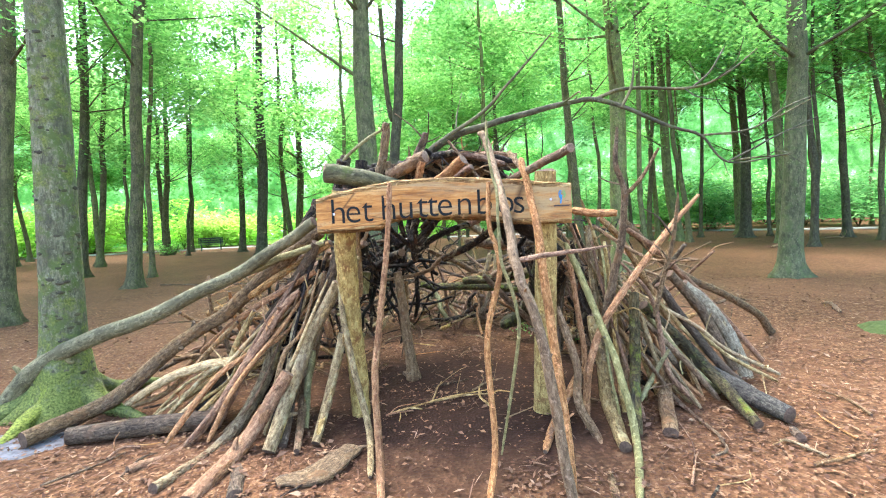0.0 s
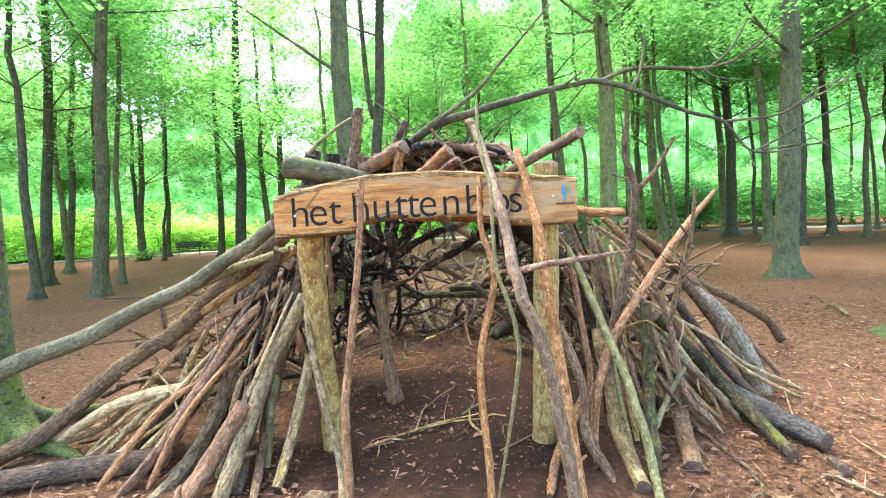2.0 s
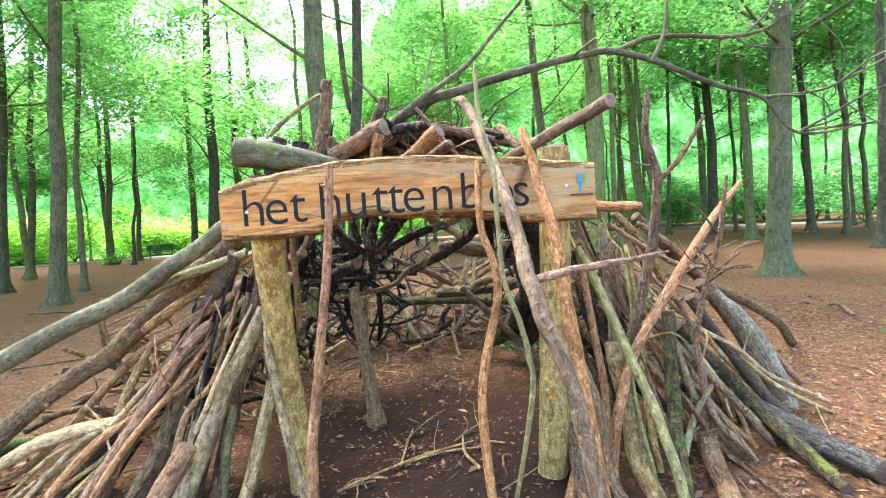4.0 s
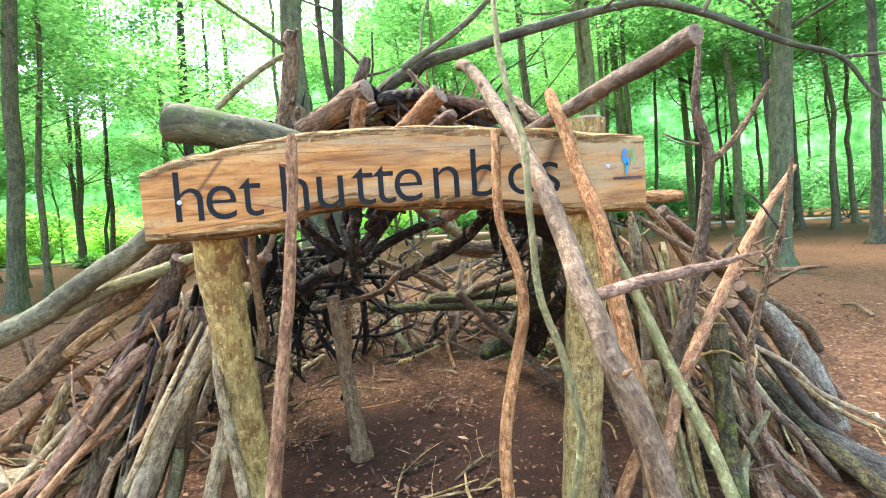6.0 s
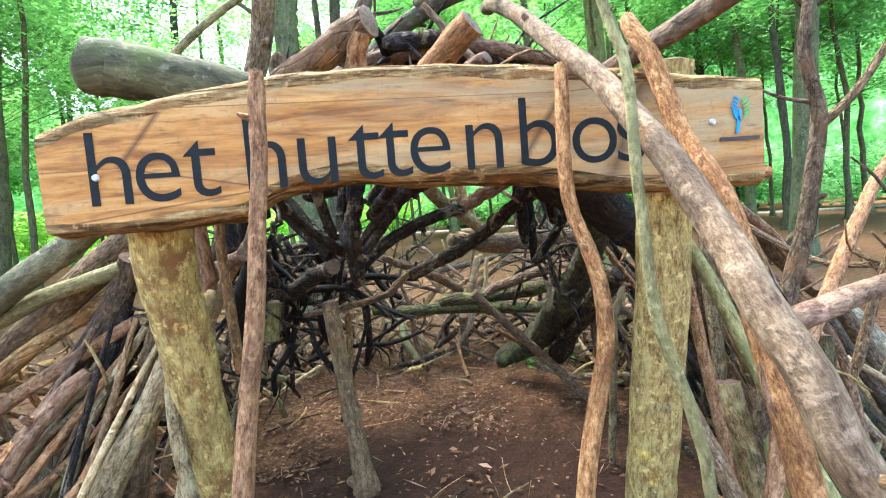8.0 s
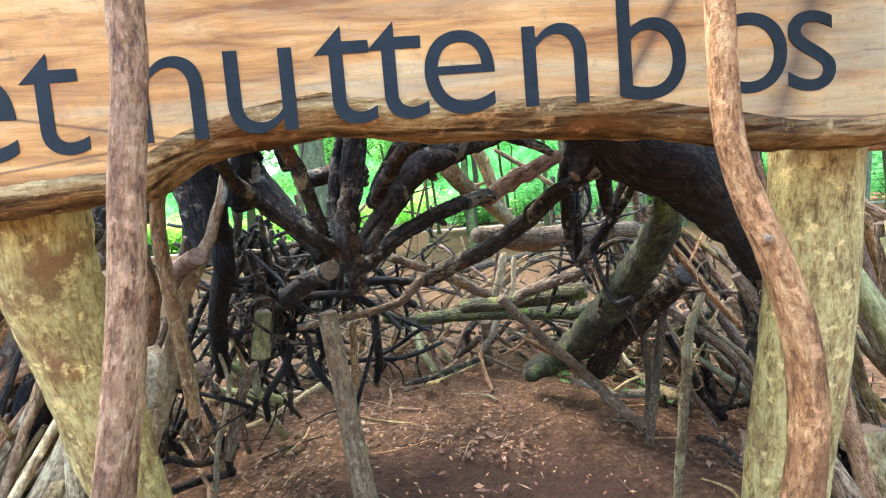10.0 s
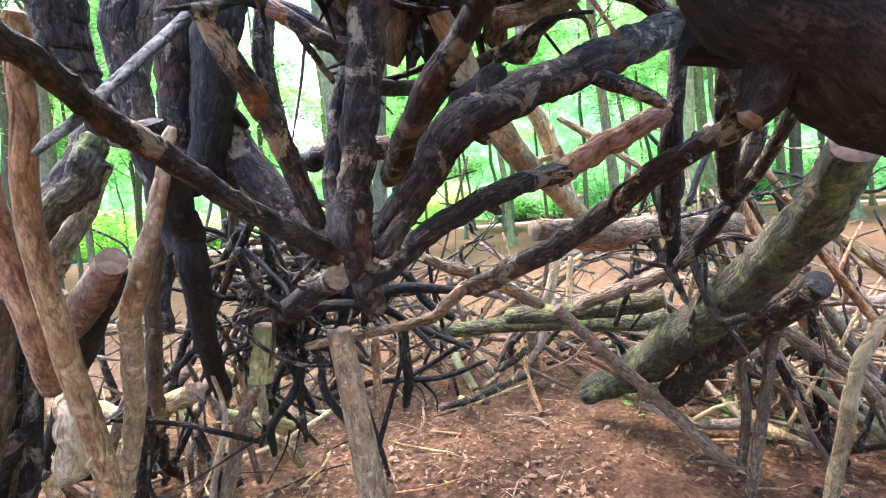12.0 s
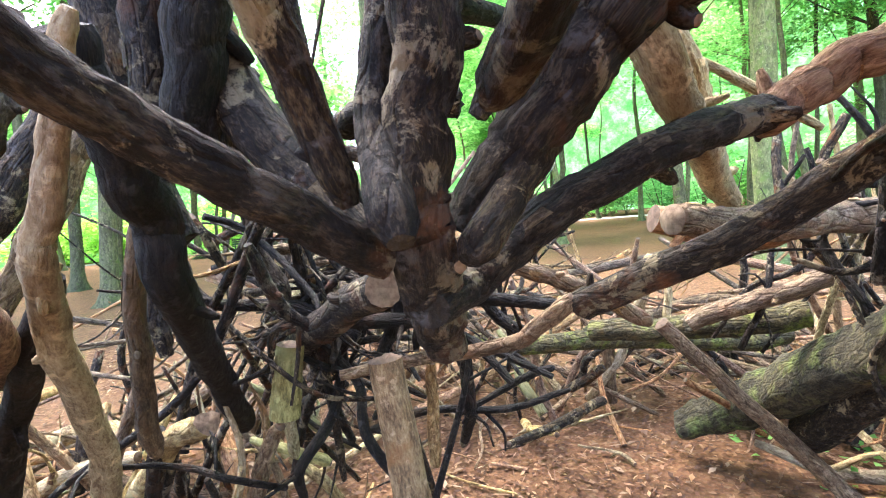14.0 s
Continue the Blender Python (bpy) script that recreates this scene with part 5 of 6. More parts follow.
branch('mottled', 'brown stick crossing the roof', [(0.352, 4.8, 1.714, 0.0112), (0.477, 4.8, 1.629, 0.015), (0.639, 4.8, 1.512, 0.0132)], stubs=2)
branch('dark', 'dark upright inside the flank', [(0.554, 4.3, 1.777, 0.0216), (0.536, 4.3, 1.642, 0.0205), (0.531, 4.35, 1.509, 0.0339), (0.585, 4.5, 1.278, 0.0233)], stubs=2)
branch('dark', 'broad dark upright under the trunk', [(0.623, 4.2, 1.799, 0.0367), (0.641, 4.25, 1.655, 0.0378), (0.661, 4.3, 1.541, 0.0322), (0.713, 4.4, 1.386, 0.0241)], stubs=1, sides=14)
branch('red', 'bare red-brown end of a knotty bough', [(0.211, 4.27, 1.487, 0.0339), (0.294, 4.28, 1.521, 0.0352), (0.364, 4.27, 1.558, 0.0348), (0.487, 4.24, 1.614, 0.0285)], sides=14, wobble=0.2, stubs=1)
branch('dark', 'dark stick under the boughs', [(0.696, 4.0, 1.687, 0.0162), (0.764, 4.2, 1.599, 0.0198), (0.804, 4.4, 1.456, 0.0204), (0.738, 4.6, 1.261, 0.0237)], stubs=2, twigs=1)
branch('dark', 'crooked dark stick in the tangle', [(-0.759, 4.6, 1.353, 0.0184), (-0.744, 4.7, 1.186, 0.0217), (-0.669, 4.8, 1.077, 0.0189)], stubs=2, twigs=2)
branch('dark', 'thin dark forked stick in the tangle', [(-0.517, 5.0, 1.348, 0.0138), (-0.67, 5.0, 1.221, 0.0151), (-0.773, 5.0, 1.136, 0.014)], twigs=3)
branch('mottled', 'rotten brown log in the tangle', [(-1.189, 5.4, 1.285, 0.0642), (-1.009, 5.3, 1.158, 0.0617), (-0.799, 5.2, 1.051, 0.0514)], sides=14, rough=0.14)
branch('dark', 'dark log lying behind the boughs', [(-0.528, 4.7, 1.626, 0.0424), (-0.398, 4.6, 1.631, 0.0451), (-0.235, 4.6, 1.631, 0.0451)], sides=14)
branch('brown', 'slim brown upright beside the stump', [(-0.409, 5.0, 0.914, 0.0211), (-0.425, 5.0, 0.576, 0.0237)], )
# dark thicket beside the forked bough
branch('dark', 'dark crooked branch in the thicket', [(-0.951, 4.95, 1.457, 0.0236), (-0.915, 5.15, 1.042, 0.0233), (-0.81, 5.35, 0.498, 0.0205)], stubs=2, twigs=3)
branch('dark', 'dark crooked branch in the thicket', [(-0.3, 4.85, 1.323, 0.0292), (-0.592, 5.05, 1.106, 0.029), (-0.93, 5.25, 0.704, 0.0242), (-1.138, 5.45, 0.284, 0.0187)], stubs=2, twigs=3)
branch('dark', 'dark branch in the thicket', [(-0.355, 4.95, 1.395, 0.0261), (-0.625, 5.15, 1.329, 0.0276), (-1.03, 5.45, 1.004, 0.0254), (-1.337, 5.65, 0.551, 0.0244)], stubs=2, twigs=3)
branch('dark', 'dark upright in the thicket', [(-0.768, 4.85, 1.499, 0.0191), (-0.822, 5.05, 1.201, 0.0205), (-0.817, 5.15, 0.877, 0.0192), (-0.865, 5.35, 0.334, 0.0183)], stubs=2, twigs=2)
branch('dark', 'dark upright in the thicket', [(-0.311, 5.15, 0.95, 0.0281), (-0.321, 5.25, 0.645, 0.0269), (-0.37, 5.45, 0.423, 0.0261)], stubs=2, twigs=2)
branch('dark', 'dark forked stick in the thicket', [(-1.105, 5.05, 1.075, 0.0143), (-1.046, 5.25, 0.716, 0.0153), (-0.871, 5.55, 0.219, 0.0145)], twigs=4)
branch('dark', 'dark forked stick in the thicket', [(-0.56, 5.35, 0.558, 0.016), (-0.515, 5.45, 0.217, 0.0166), (-0.513, 5.65, -0.092, 0.0151)], twigs=4)
# more boughs of the roof
branch('dark', "dark bough of the hut's roof", [(-0.704, 4.3, 2.001, 0.0481), (-0.765, 4.35, 1.777, 0.0483), (-0.792, 4.4, 1.52, 0.0439)], stubs=2, sides=14, wobble=0.15)
branch('dark', "dark bough of the hut's roof", [(-0.678, 4.45, 2.069, 0.0485), (-0.737, 4.5, 1.813, 0.0513), (-0.729, 4.5, 1.518, 0.0443)], stubs=2, sides=14, wobble=0.15)
branch('red', "split red-brown bough of the hut's roof", [(-0.641, 4.4, 1.779, 0.0187), (-0.623, 4.4, 1.621, 0.0246), (-0.631, 4.45, 1.492, 0.0198)], stubs=1, sides=12, wobble=0.15)
branch('dark', "slim dark bough of the hut's roof", [(-0.551, 4.5, 2.079, 0.035), (-0.573, 4.5, 1.888, 0.0354), (-0.537, 4.5, 1.657, 0.0312)], stubs=2, sides=12)
branch('dark', 'short broken spur of a heavy bough', [(0.242, 4.07, 1.673, 0.0243), (0.321, 4.1, 1.649, 0.0213), (0.418, 4.12, 1.604, 0.017)], stubs=2, sides=12)
branch('dark', 'dark brace between the boughs', [(-0.257, 3.9, 1.365, 0.0232), (-0.289, 4, 1.472, 0.0273), (-0.276, 4.02, 1.583, 0.0216), (-0.247, 4.02, 1.713, 0.0188)], stubs=2, sides=12)
branch('dark', 'dark red-brown arm under the heavy bough', [(-0.206, 3.95, 1.341, 0.0229), (-0.153, 4.02, 1.415, 0.0228), (-0.084, 4.1, 1.507, 0.0216), (-0.028, 4.15, 1.569, 0.0196)], stubs=2, sides=12)
branch('black', 'broad black bough over the flank', [(-0.562, 4.28, 2.061, 0.0642), (-0.616, 4.3, 1.869, 0.0651), (-0.661, 4.32, 1.707, 0.0589), (-0.712, 4.35, 1.537, 0.0493)], stubs=2, sides=14, wobble=0.15)
branch('umber', 'grey-brown bough over the flank', [(-0.88, 4.5, 2.166, 0.0608), (-0.931, 4.5, 1.995, 0.0588), (-0.987, 4.5, 1.836, 0.0517), (-1.025, 4.5, 1.69, 0.039)], stubs=2, sides=14, wobble=0.15)
branch('dark', 'dark wide bough at the flank', [(-0.756, 3.95, 1.916, 0.0548), (-0.766, 3.98, 1.819, 0.054), (-0.75, 4, 1.719, 0.0404), (-0.758, 4.05, 1.647, 0.0313)], stubs=2, sides=14, wobble=0.15)
branch('black', 'black bough wedged between the roof boughs', [(-0.18, 4.12, 1.434, 0.0207), (-0.106, 4.14, 1.547, 0.0327), (-0.017, 4.16, 1.646, 0.0388), (0.072, 4.2, 1.729, 0.0373)], stubs=2, sides=14, wobble=0.15)
branch('black', 'black upright stick inside the flank', [(-0.868, 4.2, 1.341, 0.021), (-0.952, 4.24, 1.246, 0.0272), (-1.072, 4.3, 1.112, 0.0303), (-1.212, 4.38, 0.95, 0.032), (-1.347, 4.46, 0.748, 0.0322)], stubs=3, sides=12)
branch('umber', 'grey-brown upright stick inside the flank', [(-0.95, 4.5, 1.427, 0.0251), (-1.018, 4.55, 1.244, 0.0277), (-1.09, 4.62, 1.035, 0.0297), (-1.183, 4.75, 0.773, 0.0314)], stubs=2, sides=12)
# fine ends of the arching branch
branch('trunk_dark', 'fine end of the arching branch', [(2.008, 3.36, 1.87, 0.0079), (2.159, 3.35, 1.944, 0.0078), (2.308, 3.34, 2.018, 0.0068), (2.604, 3.33, 2.146, 0.0048)], twigs=3)
branch('trunk_dark', 'fine end of the arching branch', [(1.856, 3.55, 2.431, 0.0093), (1.975, 3.54, 2.532, 0.0082), (2.084, 3.53, 2.708, 0.0061)], twigs=2)
branch('trunk_dark', 'fine end of the arching branch', [(2.178, 3.38, 2.088, 0.0079), (2.368, 3.37, 2.168, 0.0069), (2.579, 3.36, 2.272, 0.0049)], twigs=2)
branch('trunk_dark', 'fine end of the arching branch', [(2.047, 3.36, 1.873, 0.0079), (2.217, 3.35, 1.888, 0.0069), (2.426, 3.34, 1.893, 0.0049)], twigs=2)
branch('dark', "dark log of the hut's flank", [(-1.467, 4.5, 1.324, 0.0472), (-1.374, 4.55, 1.461, 0.0484), (-1.268, 4.6, 1.638, 0.0478), (-1.217, 4.65, 1.777, 0.0438)], stubs=1)
branch('umber', "brown log of the hut's flank", [(-1.48, 4.6, 1.203, 0.0386), (-1.389, 4.65, 1.367, 0.0413), (-1.314, 4.7, 1.523, 0.0404), (-1.262, 4.75, 1.688, 0.0376)], stubs=1)

# ---- the tangle: smaller branches that close flanks, roof and back ----
q = np.random.default_rng(21)
KINDS = [("brown", "weathered brown branch"), ("mottled", "mottled grey-brown branch"), ("dark", "dark-barked branch"), ("red", "reddish barkless branch"), ("grey", "grey-green branch"), ("pale", "pale barkless branch")]


def pick(weights):
    return KINDS[int(q.choice(6, p=np.array(weights) / sum(weights)))]


def leaning(foot, top, r0, r1, weights, where, stubs=1, twigs=0, over=0.1):
    """A branch from its foot on the ground to its rest, bent a little, its tip running past the rest."""
    foot, top = np.array(foot, float), np.array(top, float)
    end = top + (top - foot) * over
    mat, word = pick(weights)
    m1, m2 = foot + (end - foot) * 0.33 + q.normal(0, 0.05, 3), foot + (end - foot) * 0.68 + q.normal(0, 0.05, 3)
    branch(mat, word + " " + where, [(*foot, r0), (*m1, r0), (*m2, (r0 + r1) / 2), (*end, r1)], stubs=stubs, twigs=twigs, sides=9)


for k in range(9):  # one flank
    y = q.uniform(4.5, 6.4)
    x = -1.15 - 1.1 * math.sin((y - 3.2) / 3.6 * math.pi) * q.uniform(0.5, 1.0)
    leaning((x, y, 0.02), (q.uniform(-1.15, -0.85), y * 0.75 + 0.95 + q.normal(0, 0.12), q.uniform(1.0, 1.4)), q.uniform(0.012, 0.028), q.uniform(0.01, 0.02), (2, 0, 9, 0, 0, 0), "leaning in the hut's flank", 2, 1)
for k in range(19):  # the other flank
    y = q.uniform(4.2, 6.4)
    x = 1.2 + 1.3 * math.sin((y - 3.1) / 3.6 * math.pi) * q.uniform(0.45, 1.0)
    leaning((x, y, 0.02), (q.uniform(0.95, 1.25), y * 0.75 + 0.95 + q.normal(0, 0.12), q.uniform(1.15, 1.55)), q.uniform(0.013, 0.036), q.uniform(0.008, 0.022), (4, 2, 6, 2, 1, 0), "leaning in the hut's flank", 2, 1)
for k in range(22):  # thin sticks on the front of one flank
    u = q.random()
    foot = np.array((-2.5 + 1.25 * u, 3.75 - 0.45 * u + q.normal(0, 0.1), 0.02))
    top = np.array((-1.3 + 0.3 * u + q.normal(0, 0.08), 4.0 - 0.2 * u, 0.75 + 0.4 * u + q.normal(0, 0.06)))
    leaning(foot, top, q.uniform(0.012, 0.026), q.uniform(0.009, 0.018), (4, 5, 1, 4, 0, 3), "leaning on the front of the hut", 2, 1, 0.04)
for k in range(15):  # and of the other
    u = q.random()
    foot = np.array((1.25 + 1.75 * u, 3.4 + 0.7 * u + q.normal(0, 0.1), 0.02))
    top = np.array((1.2 + 0.35 * u + q.normal(0, 0.08), 3.8 + 0.2 * u, 1.25 - 0.45 * u + q.normal(0, 0.06)))
    leaning(foot, top, q.uniform(0.012, 0.03), q.uniform(0.01, 0.02), (3, 5, 1, 3, 1, 3), "leaning on the front of the hut", 2, 1, 0.04)
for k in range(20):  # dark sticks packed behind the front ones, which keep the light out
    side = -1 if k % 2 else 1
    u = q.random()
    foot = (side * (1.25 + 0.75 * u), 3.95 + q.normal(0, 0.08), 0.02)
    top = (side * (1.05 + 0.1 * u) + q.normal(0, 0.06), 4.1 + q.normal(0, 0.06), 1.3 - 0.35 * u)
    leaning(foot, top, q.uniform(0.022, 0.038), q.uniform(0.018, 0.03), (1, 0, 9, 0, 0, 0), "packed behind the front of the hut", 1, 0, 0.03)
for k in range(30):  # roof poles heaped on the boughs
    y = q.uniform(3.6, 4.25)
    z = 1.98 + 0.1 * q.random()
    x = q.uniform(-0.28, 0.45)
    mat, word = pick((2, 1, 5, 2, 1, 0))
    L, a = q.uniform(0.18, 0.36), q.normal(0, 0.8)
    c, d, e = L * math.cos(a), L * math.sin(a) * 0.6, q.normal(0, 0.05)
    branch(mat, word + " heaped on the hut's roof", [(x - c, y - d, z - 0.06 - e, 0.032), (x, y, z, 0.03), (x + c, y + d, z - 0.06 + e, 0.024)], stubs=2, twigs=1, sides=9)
for k in range(12):  # roof poles added over the bowed trunk beside the entrance to darken it
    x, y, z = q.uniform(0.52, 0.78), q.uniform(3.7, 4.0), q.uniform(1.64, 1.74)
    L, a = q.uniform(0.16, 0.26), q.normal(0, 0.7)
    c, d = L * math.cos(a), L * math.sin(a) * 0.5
    branch("black", "added black log shading the bowed trunk", [(x - c, y - d, z + 0.03, 0.045), (x, y, z, 0.045), (x + c, y + d, z - 0.05, 0.036)], stubs=1, sides=10)
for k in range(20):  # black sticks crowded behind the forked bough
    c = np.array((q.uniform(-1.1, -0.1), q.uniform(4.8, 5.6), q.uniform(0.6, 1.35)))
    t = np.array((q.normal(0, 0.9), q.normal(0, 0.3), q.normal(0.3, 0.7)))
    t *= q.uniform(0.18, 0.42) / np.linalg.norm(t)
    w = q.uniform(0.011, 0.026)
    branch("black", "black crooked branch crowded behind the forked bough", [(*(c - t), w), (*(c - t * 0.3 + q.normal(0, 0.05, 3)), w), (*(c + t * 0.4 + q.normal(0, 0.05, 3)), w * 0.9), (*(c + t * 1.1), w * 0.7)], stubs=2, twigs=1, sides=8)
for k in range(30):  # thin dark crooked sticks stuck between the boughs
    a, d = q.uniform(-1.15, 1.15), q.uniform(1.0, 2.0)
    c = np.array((d * math.sin(a), 4.35 + d * math.cos(a) * 0.9, q.uniform(0.85, 1.6)))
    t = np.array((q.normal(0, 1), q.normal(0, 0.5), q.normal(0, 0.75)))
    t *= q.uniform(0.2, 0.5) / np.linalg.norm(t)
    w = q.uniform(0.005, 0.014)
    branch("dark" if k % 3 else "umber", "dark thin crooked branch stuck between the boughs", [(*(c - t), w), (*(c - t * 0.4 + q.normal(0, 0.05, 3)), w), (*(c + t * 0.35 + q.normal(0, 0.06, 3)), w * 0.9), (*(c + t), w * 0.6)], stubs=1, twigs=2, sides=7)
heaps = []
for x, y, word in ((-1.6, 5.3, "heap of fallen brown sticks inside the hut's flank"), (1.8, 5.5, "heap of grey-brown sticks under the mossy log"), (0.3, 6.7, "heap of pale broken sticks along the back")):
    heap = new("brushwood")
    heap.location = (x, y, 0)
    heaps.append(tagged(heap, word, "brushwood"))
for k in range(180):  # fallen and leaning sticks piled round the inside of the flanks and the back
    side = k % 3
    x0, x1, y0, y1 = ((-2.3, -1.0, 4.6, 6.3), (1.4, 2.6, 5.0, 6.5), (-1.3, 1.9, 6.1, 7.3))[side]
    foot = np.array((q.uniform(x0, x1), q.uniform(y0, y1), 0.0))
    L, a, rise = q.uniform(0.5, 1.2), q.uniform(0, 6.28), q.uniform(0.05, 0.95)
    w = 0.007 + 0.026 * q.random() ** 1.6
    foot[2] = w + 0.25 * q.random() ** 2
    t = np.array((math.cos(a) * (1.1 - rise), math.sin(a) * (1.1 - rise), rise)) * L
    m1, m2, tip = foot + t * 0.35 + q.normal(0, 0.03, 3), foot + t * 0.7 + q.normal(0, 0.03, 3), foot + t
    base = np.array(heaps[side].location)
    mat = M[pick(((5, 3, 3, 2, 1, 2), (3, 3, 5, 2, 1, 1), (4, 3, 3, 3, 1, 3))[side])[0]]
    hv, hf, hg, hm = tube(spline([(*foot, w), (*m1, w), (*m2, w * 0.85), (*tip, w * 0.55)], 5), 8, 0.08, 11000 + k, 0.3)
    stem = mesh_object("branch", hv - base, hf, [mat, M["end_dark"]], heaps[side], "", hg, hm)
    for o, reach in ((m1, 0.07), (m2, 0.16)):
        u = o + q.normal(0, reach, 3)
        hv, hf, hg, hm = tube(spline([(*o, w * 0.5), (*((o + u) / 2 + q.normal(0, 0.015, 3)), w * 0.36), (*u, 0.002)], 3), 5, 0.1, 12000 + k)
        mesh_object("twig", hv - base, hf, [mat, M["end_dark"]], stem, "", hg, hm)
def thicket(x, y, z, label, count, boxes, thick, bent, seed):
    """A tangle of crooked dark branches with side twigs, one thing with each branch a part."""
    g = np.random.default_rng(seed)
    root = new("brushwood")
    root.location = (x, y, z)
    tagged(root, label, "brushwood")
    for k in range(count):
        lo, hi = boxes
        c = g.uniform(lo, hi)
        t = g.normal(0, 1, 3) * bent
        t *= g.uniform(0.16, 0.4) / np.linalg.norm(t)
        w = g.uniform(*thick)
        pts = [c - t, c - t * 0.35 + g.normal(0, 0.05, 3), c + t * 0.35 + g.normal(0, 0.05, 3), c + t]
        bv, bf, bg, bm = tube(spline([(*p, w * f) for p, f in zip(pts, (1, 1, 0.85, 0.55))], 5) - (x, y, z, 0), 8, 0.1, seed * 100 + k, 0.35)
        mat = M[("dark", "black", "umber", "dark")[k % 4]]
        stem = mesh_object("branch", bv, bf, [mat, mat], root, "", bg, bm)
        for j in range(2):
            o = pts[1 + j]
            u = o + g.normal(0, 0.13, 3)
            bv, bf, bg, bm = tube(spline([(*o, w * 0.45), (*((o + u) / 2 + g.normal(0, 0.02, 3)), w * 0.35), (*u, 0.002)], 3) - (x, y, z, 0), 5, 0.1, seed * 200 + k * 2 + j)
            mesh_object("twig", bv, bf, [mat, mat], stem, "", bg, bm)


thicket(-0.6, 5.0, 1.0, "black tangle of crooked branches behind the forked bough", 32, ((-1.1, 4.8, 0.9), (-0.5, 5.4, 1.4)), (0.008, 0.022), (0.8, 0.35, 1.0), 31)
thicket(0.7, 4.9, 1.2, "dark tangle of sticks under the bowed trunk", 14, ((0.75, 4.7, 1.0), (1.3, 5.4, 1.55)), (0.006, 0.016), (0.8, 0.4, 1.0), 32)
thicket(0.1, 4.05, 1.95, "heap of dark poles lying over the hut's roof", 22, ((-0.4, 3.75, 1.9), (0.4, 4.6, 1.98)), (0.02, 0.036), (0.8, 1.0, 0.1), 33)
brushwood = new("brushwood")
brushwood.location = (0, 6.6, 0)
tagged(brushwood, "low tangle of thin broken branches at the back", "brushwood")
for k in range(130):  # low tangle at the back
    a = q.uniform(-1.25, 1.25)
    d = q.uniform(2.2, 3.1)
    c = np.array((d * math.sin(a) * 0.95, 4.4 + d * math.cos(a), q.uniform(0.1, 1.05)))
    t = np.array((math.cos(a) + q.normal(0, 0.3), -math.sin(a) + q.normal(0, 0.5), q.normal(0, 0.55)))
    L = q.uniform(0.3, 0.75)
    p0, p1 = c - t * L, c + t * L
    p0[2], p1[2] = max(0.03, p0[2]), max(0.03, p1[2])
    w = 0.007 + 0.032 * q.random() ** 2
    mid = (p0 + p1) / 2 + q.normal(0, 0.05, 3)
    heap = [tube(spline([(*p0, w), (*mid, w * 0.9), (*p1, w * 0.6)], 5), 8, 0.08, 5000 + k, 0.3)]
    for j in range(3):
        o = p0 + (p1 - p0) * q.uniform(0.2, 0.95)
        e = o + q.normal(0, 0.13, 3)
        e[2] = max(0.02, e[2])
        heap.append(tube(spline([(*o, w * 0.4), (*((o + e) / 2 + q.normal(0, 0.02, 3)), w * 0.3), (*e, 0.002)], 3), 5, 0.1, 7000 + k * 3 + j))
    stem = None
    for hv, hf, hg, hm in heap:
        bit = mesh_object("twig" if stem else "branch", hv - (0, 6.6, 0), hf, [M[("brown", "umber", "red")[k % 3]], M["end_dark"]], stem or brushwood, "", hg, hm)
        stem = stem or bit
for k in range(18):  # props that hold the tangle up
    a = q.uniform(-1.3, 1.3)
    d = q.uniform(2.1, 2.9)
    foot = np.array((d * math.sin(a) * 0.95, 4.4 + d * math.cos(a), 0.0))
    top = foot * (0.86, 1, 1) + (q.normal(0, 0.35), -q.uniform(-0.2, 0.8), q.uniform(0.45, 1.1))
    leaning(foot, top, q.uniform(0.01, 0.032), q.uniform(0.008, 0.02), (4, 3, 4, 3, 0, 1), "propped at the back of the hut", 1, 2)


# ---- litter on the ground ----
def litter(name, n, mat, label, long, wide, lift, reach):
    g = np.random.default_rng(len(name) + n)
    rad = reach * g.random(n) ** 0.75
    a = g.uniform(0, 2 * np.pi, n)
    pos = np.c_[rad * np.sin(a), 4.0 + rad * np.cos(a), np.full(n, 0.012)]
    pos = pos[pos[:, 1] > 0.6]
    worn = np.hypot(pos[:, 0] - 0.1, pos[:, 1] - 4.0) < 1.35 + 0.25 * np.sin(pos[:, 0] * 5 + pos[:, 1] * 3)
    pos = pos[~worn | (g.random(len(pos)) < 0.12)]
    n = len(pos)
    pos[:, 2] += lift * g.random(n)
    yaw = g.uniform(0, 6.28, n)
    s = long * g.uniform(0.4, 1.5, n)[:, None]
    w = wide * g.uniform(0.5, 1.4, n)[:, None]
    u = np.c_[np.cos(yaw), np.sin(yaw), g.normal(0, 0.22, n)] * s
    v = np.c_[-np.sin(yaw), np.cos(yaw), g.normal(0, 0.3, n)] * w
    up = np.array((0, 0, 1.0)) * w * 0.5
    verts = np.stack([pos - u, pos - v + up * 0.6, pos + u, pos + v + up * 0.6, pos + up * 0.2 - u * 0.1], 1).reshape(-1, 3)
    base = np.arange(n) * 5
    faces = [(int(b + i), int(b + j), int(b + 4)) for b in base for i, j in ((0, 1), (1, 2), (2, 3), (3, 0))]
    return tagged(mesh_object(name, verts, faces, [mat], smooth=False), label, "litter", kind="stuff")


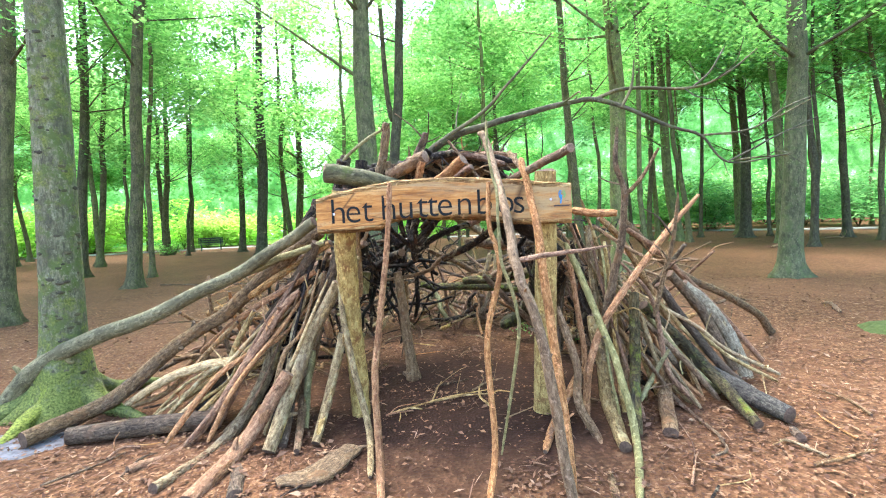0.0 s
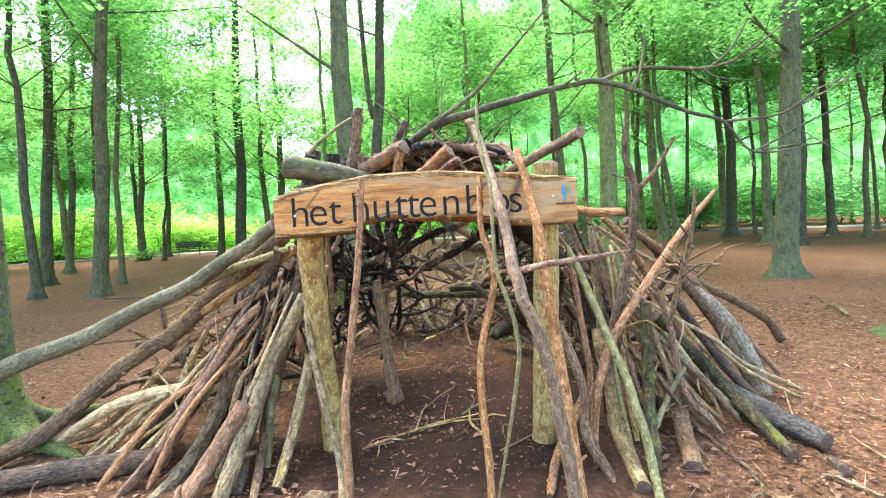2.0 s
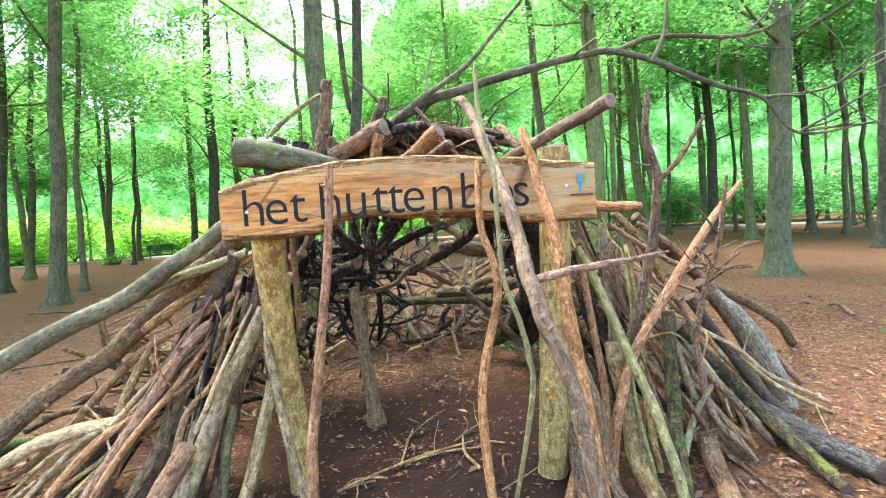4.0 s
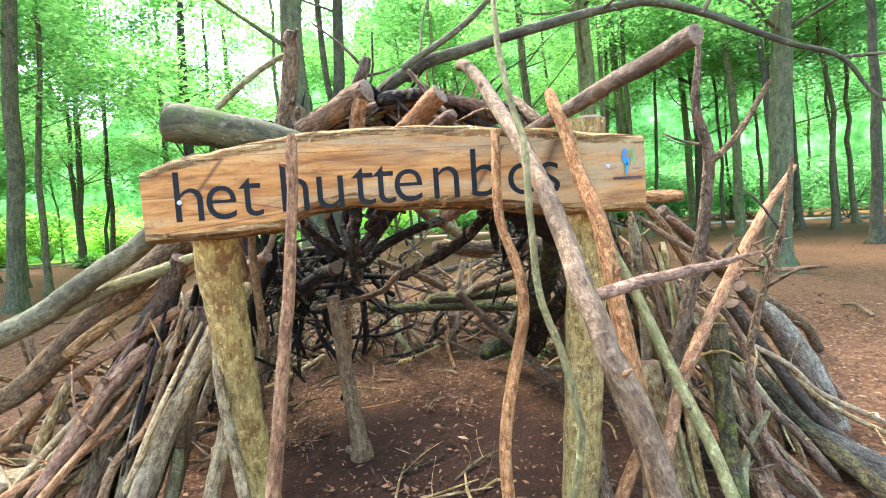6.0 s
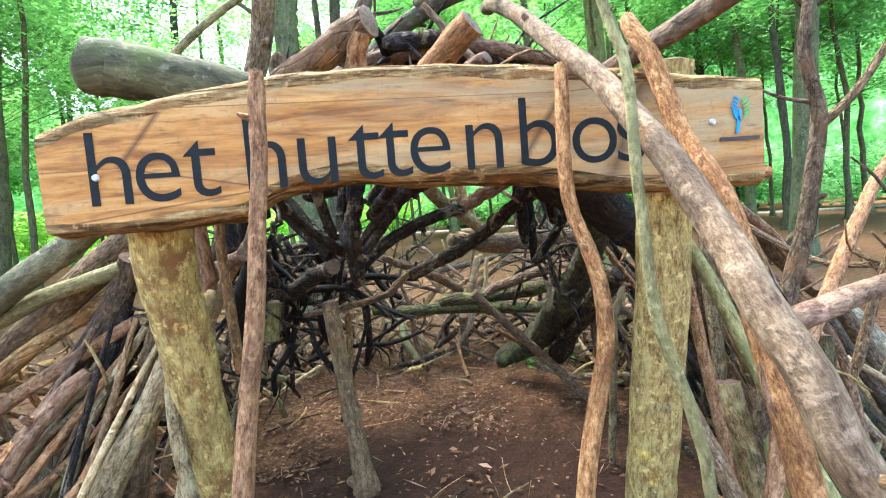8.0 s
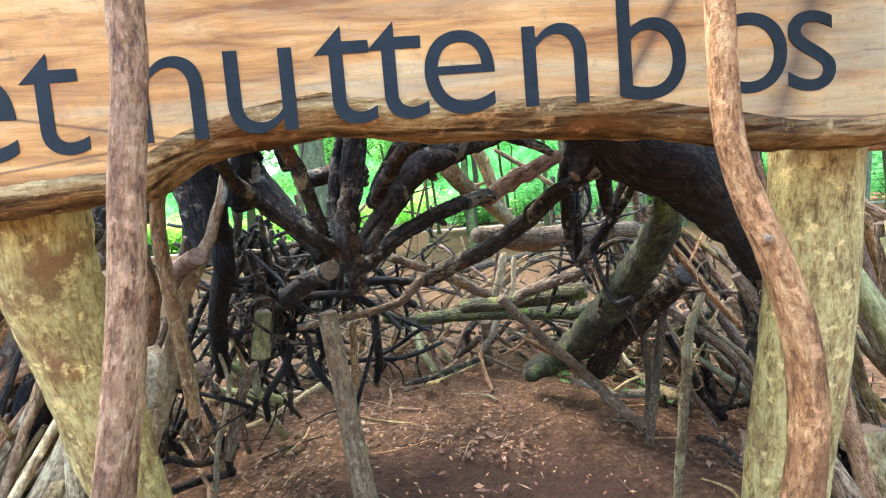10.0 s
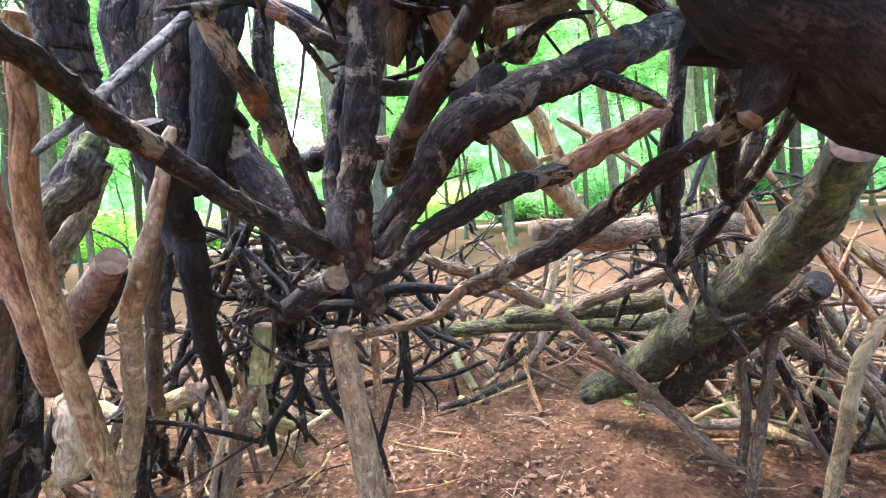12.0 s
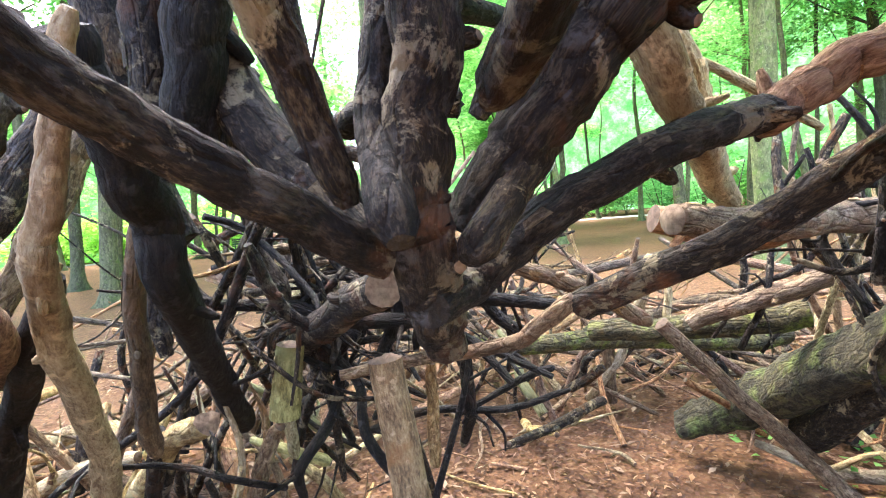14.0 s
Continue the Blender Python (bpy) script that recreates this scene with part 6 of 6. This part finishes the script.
litter("dead_leaves", 30000, M["litter"], "scattered brown dead leaves and bark chips on the soil", 0.021, 0.011, 0.012, 9.0)
litter("leaf_mould", 30000, M["litter"], "thick crumbled leaf mould round the hut", 0.013, 0.008, 0.012, 4.6)
litter("bark_chips", 3600, M["twiglet"], "flat bark chips scattered over the mulch", 0.034, 0.014, 0.012, 7.5)
litter("loose_twigs", 7000, M["twiglet"], "thin loose twigs strewn over the mulch", 0.055, 0.0035, 0.01, 7.0)

# ---- small things on the ground ----
def patch(name, x, y, rx, ry, mat, label, category, seed, h=0.018):
    g = np.random.default_rng(seed)
    n = 28
    ring = [(math.cos(a), math.sin(a)) for a in np.linspace(0, 2 * np.pi, n, endpoint=False)]
    verts = [(0, 0, h)]
    for k, w in enumerate((0.45, 0.8, 1.0)):
        for j, (c, d) in enumerate(ring):
            e = 1 + 0.3 * noise.noise((c * 1.5 + seed, d * 1.5, 0)) + g.normal(0, 0.05)
            verts.append((c * rx * w * e, d * ry * w * e, (h * 0.9, h * 0.55, -0.01)[k] + g.normal(0, h * 0.08)))
    faces = [(0, 1 + j, 1 + (j + 1) % n) for j in range(n)]
    for k in range(2):
        o = 1 + k * n
        faces += [(o + j, o + n + j, o + n + (j + 1) % n, o + (j + 1) % n) for j in range(n)]
    ob = mesh_object(name, verts, faces, [mat])
    ob.location = (x, y, 0.0)
    return tagged(ob, label, category)


patch("ash_patch", -3.25, 3.45, 0.5, 0.28, M["ash"], "patch of pale grey ash on the mulch", "ash", 3)
patch("moss_patch", 5.45, 5.65, 0.4, 0.4, M["moss_green"], "green mossy mound at the edge of the clearing", "moss", 5, 0.09)


def seedling(x, y, seed, label="small green seedling leaves growing from the mulch"):
    root = new("seedling")
    root.location = (x, y, 0)
    tagged(root, label, "plant", "seedlings in the mulch")
    g = np.random.default_rng(seed)
    v, f, gr, m = merged([tube(spline([[0, 0, -0.01, 0.003], [*(g.normal(0, 0.03, 2)), 0.06, 0.002], [*(g.normal(0, 0.06, 2)), 0.12, 0.001]], 3), 5, 0.1, seed + k) for k in range(3)])
    mesh_object("stem", v, f, [M["leaf_cool"]], root, "", gr)
    leaf_cloud("foliage", [(0, 0, 0.1), (0.08, 0.03, 0.06), (-0.07, 0.02, 0.07)], [0.1, 0.08, 0.08], 42, 0.055, M["leaf"], root, seed)


seedling(1.25, 6.35, 61)
seedling(1.05, 6.3, 62)
seedling(1.55, 5.75, 63)
for k, (x, y) in enumerate(((-17.2, 29.6), (-17.7, 30.2), (-16.9, 29.8))):
    bush(x, y, 0.7, 260, 0.12, "leaf", 900 + k, "low green shoots round the foot of a trunk")
# fallen branches far out on the clearing
for k, (x, y, L, a) in enumerate(((16.6, 20.4, 0.9, 0.1), (12.4, 17.6, 0.5, 0.3), (17.2, 20.6, 0.6, 0.8), (5.6, 6.9, 0.35, 1.2), (4.6, 7.6, 0.3, 0.2))):
    c, d = math.cos(a), math.sin(a)
    branch("brown", "fallen brown branch lying on the open mulch", [(x - L * c, y - L * d, 0.03, 0.03), (x, y, 0.09, 0.028), (x + L * c, y + L * d, 0.03, 0.015)], group="fallen branches", stubs=2, twigs=3, sides=8)
# sticks strewn in and before the hut
g = np.random.default_rng(77)
for k in range(70):
    x, y = g.uniform(-2.6, 3.6), g.uniform(1.9, 6.6)
    if -0.6 < x < 0.7 and y < 3.6:
        continue
    a, L, w = g.uniform(0, 3.14), g.uniform(0.08, 0.26), g.uniform(0.004, 0.011)
    c, d = math.cos(a), math.sin(a)
    branch(("brown", "umber", "mottled", "red", "dark")[k % 5], "thin broken stick lying on the mulch", [(x - L * c, y - L * d, w + 0.01, w), (x + g.normal(0, 0.04), y + g.normal(0, 0.04), w + 0.02, w * 0.9), (x + L * c, y + L * d, w + 0.01, w * 0.6)],
           name="stick", category="stick", group="strewn sticks", twigs=int(k % 2), sides=7)
for x, y, L, a in ((-0.05, 3.95, 0.42, 0.45), (0.1, 3.98, 0.3, 0.2), (-0.12, 4.15, 0.25, 1.4), (0.35, 4.3, 0.2, 0.7), (-0.35, 3.75, 0.12, 0.1)):
    c, d = math.cos(a), math.sin(a)
    branch("mottled", "thin forked twig lying inside the hut", [(x - L * c, y - L * d, 0.015, 0.007), (x, y + 0.02, 0.035, 0.007), (x + L * c, y + L * d, 0.03, 0.004)], name="stick", category="stick", group="strewn sticks", twigs=2, sides=7)
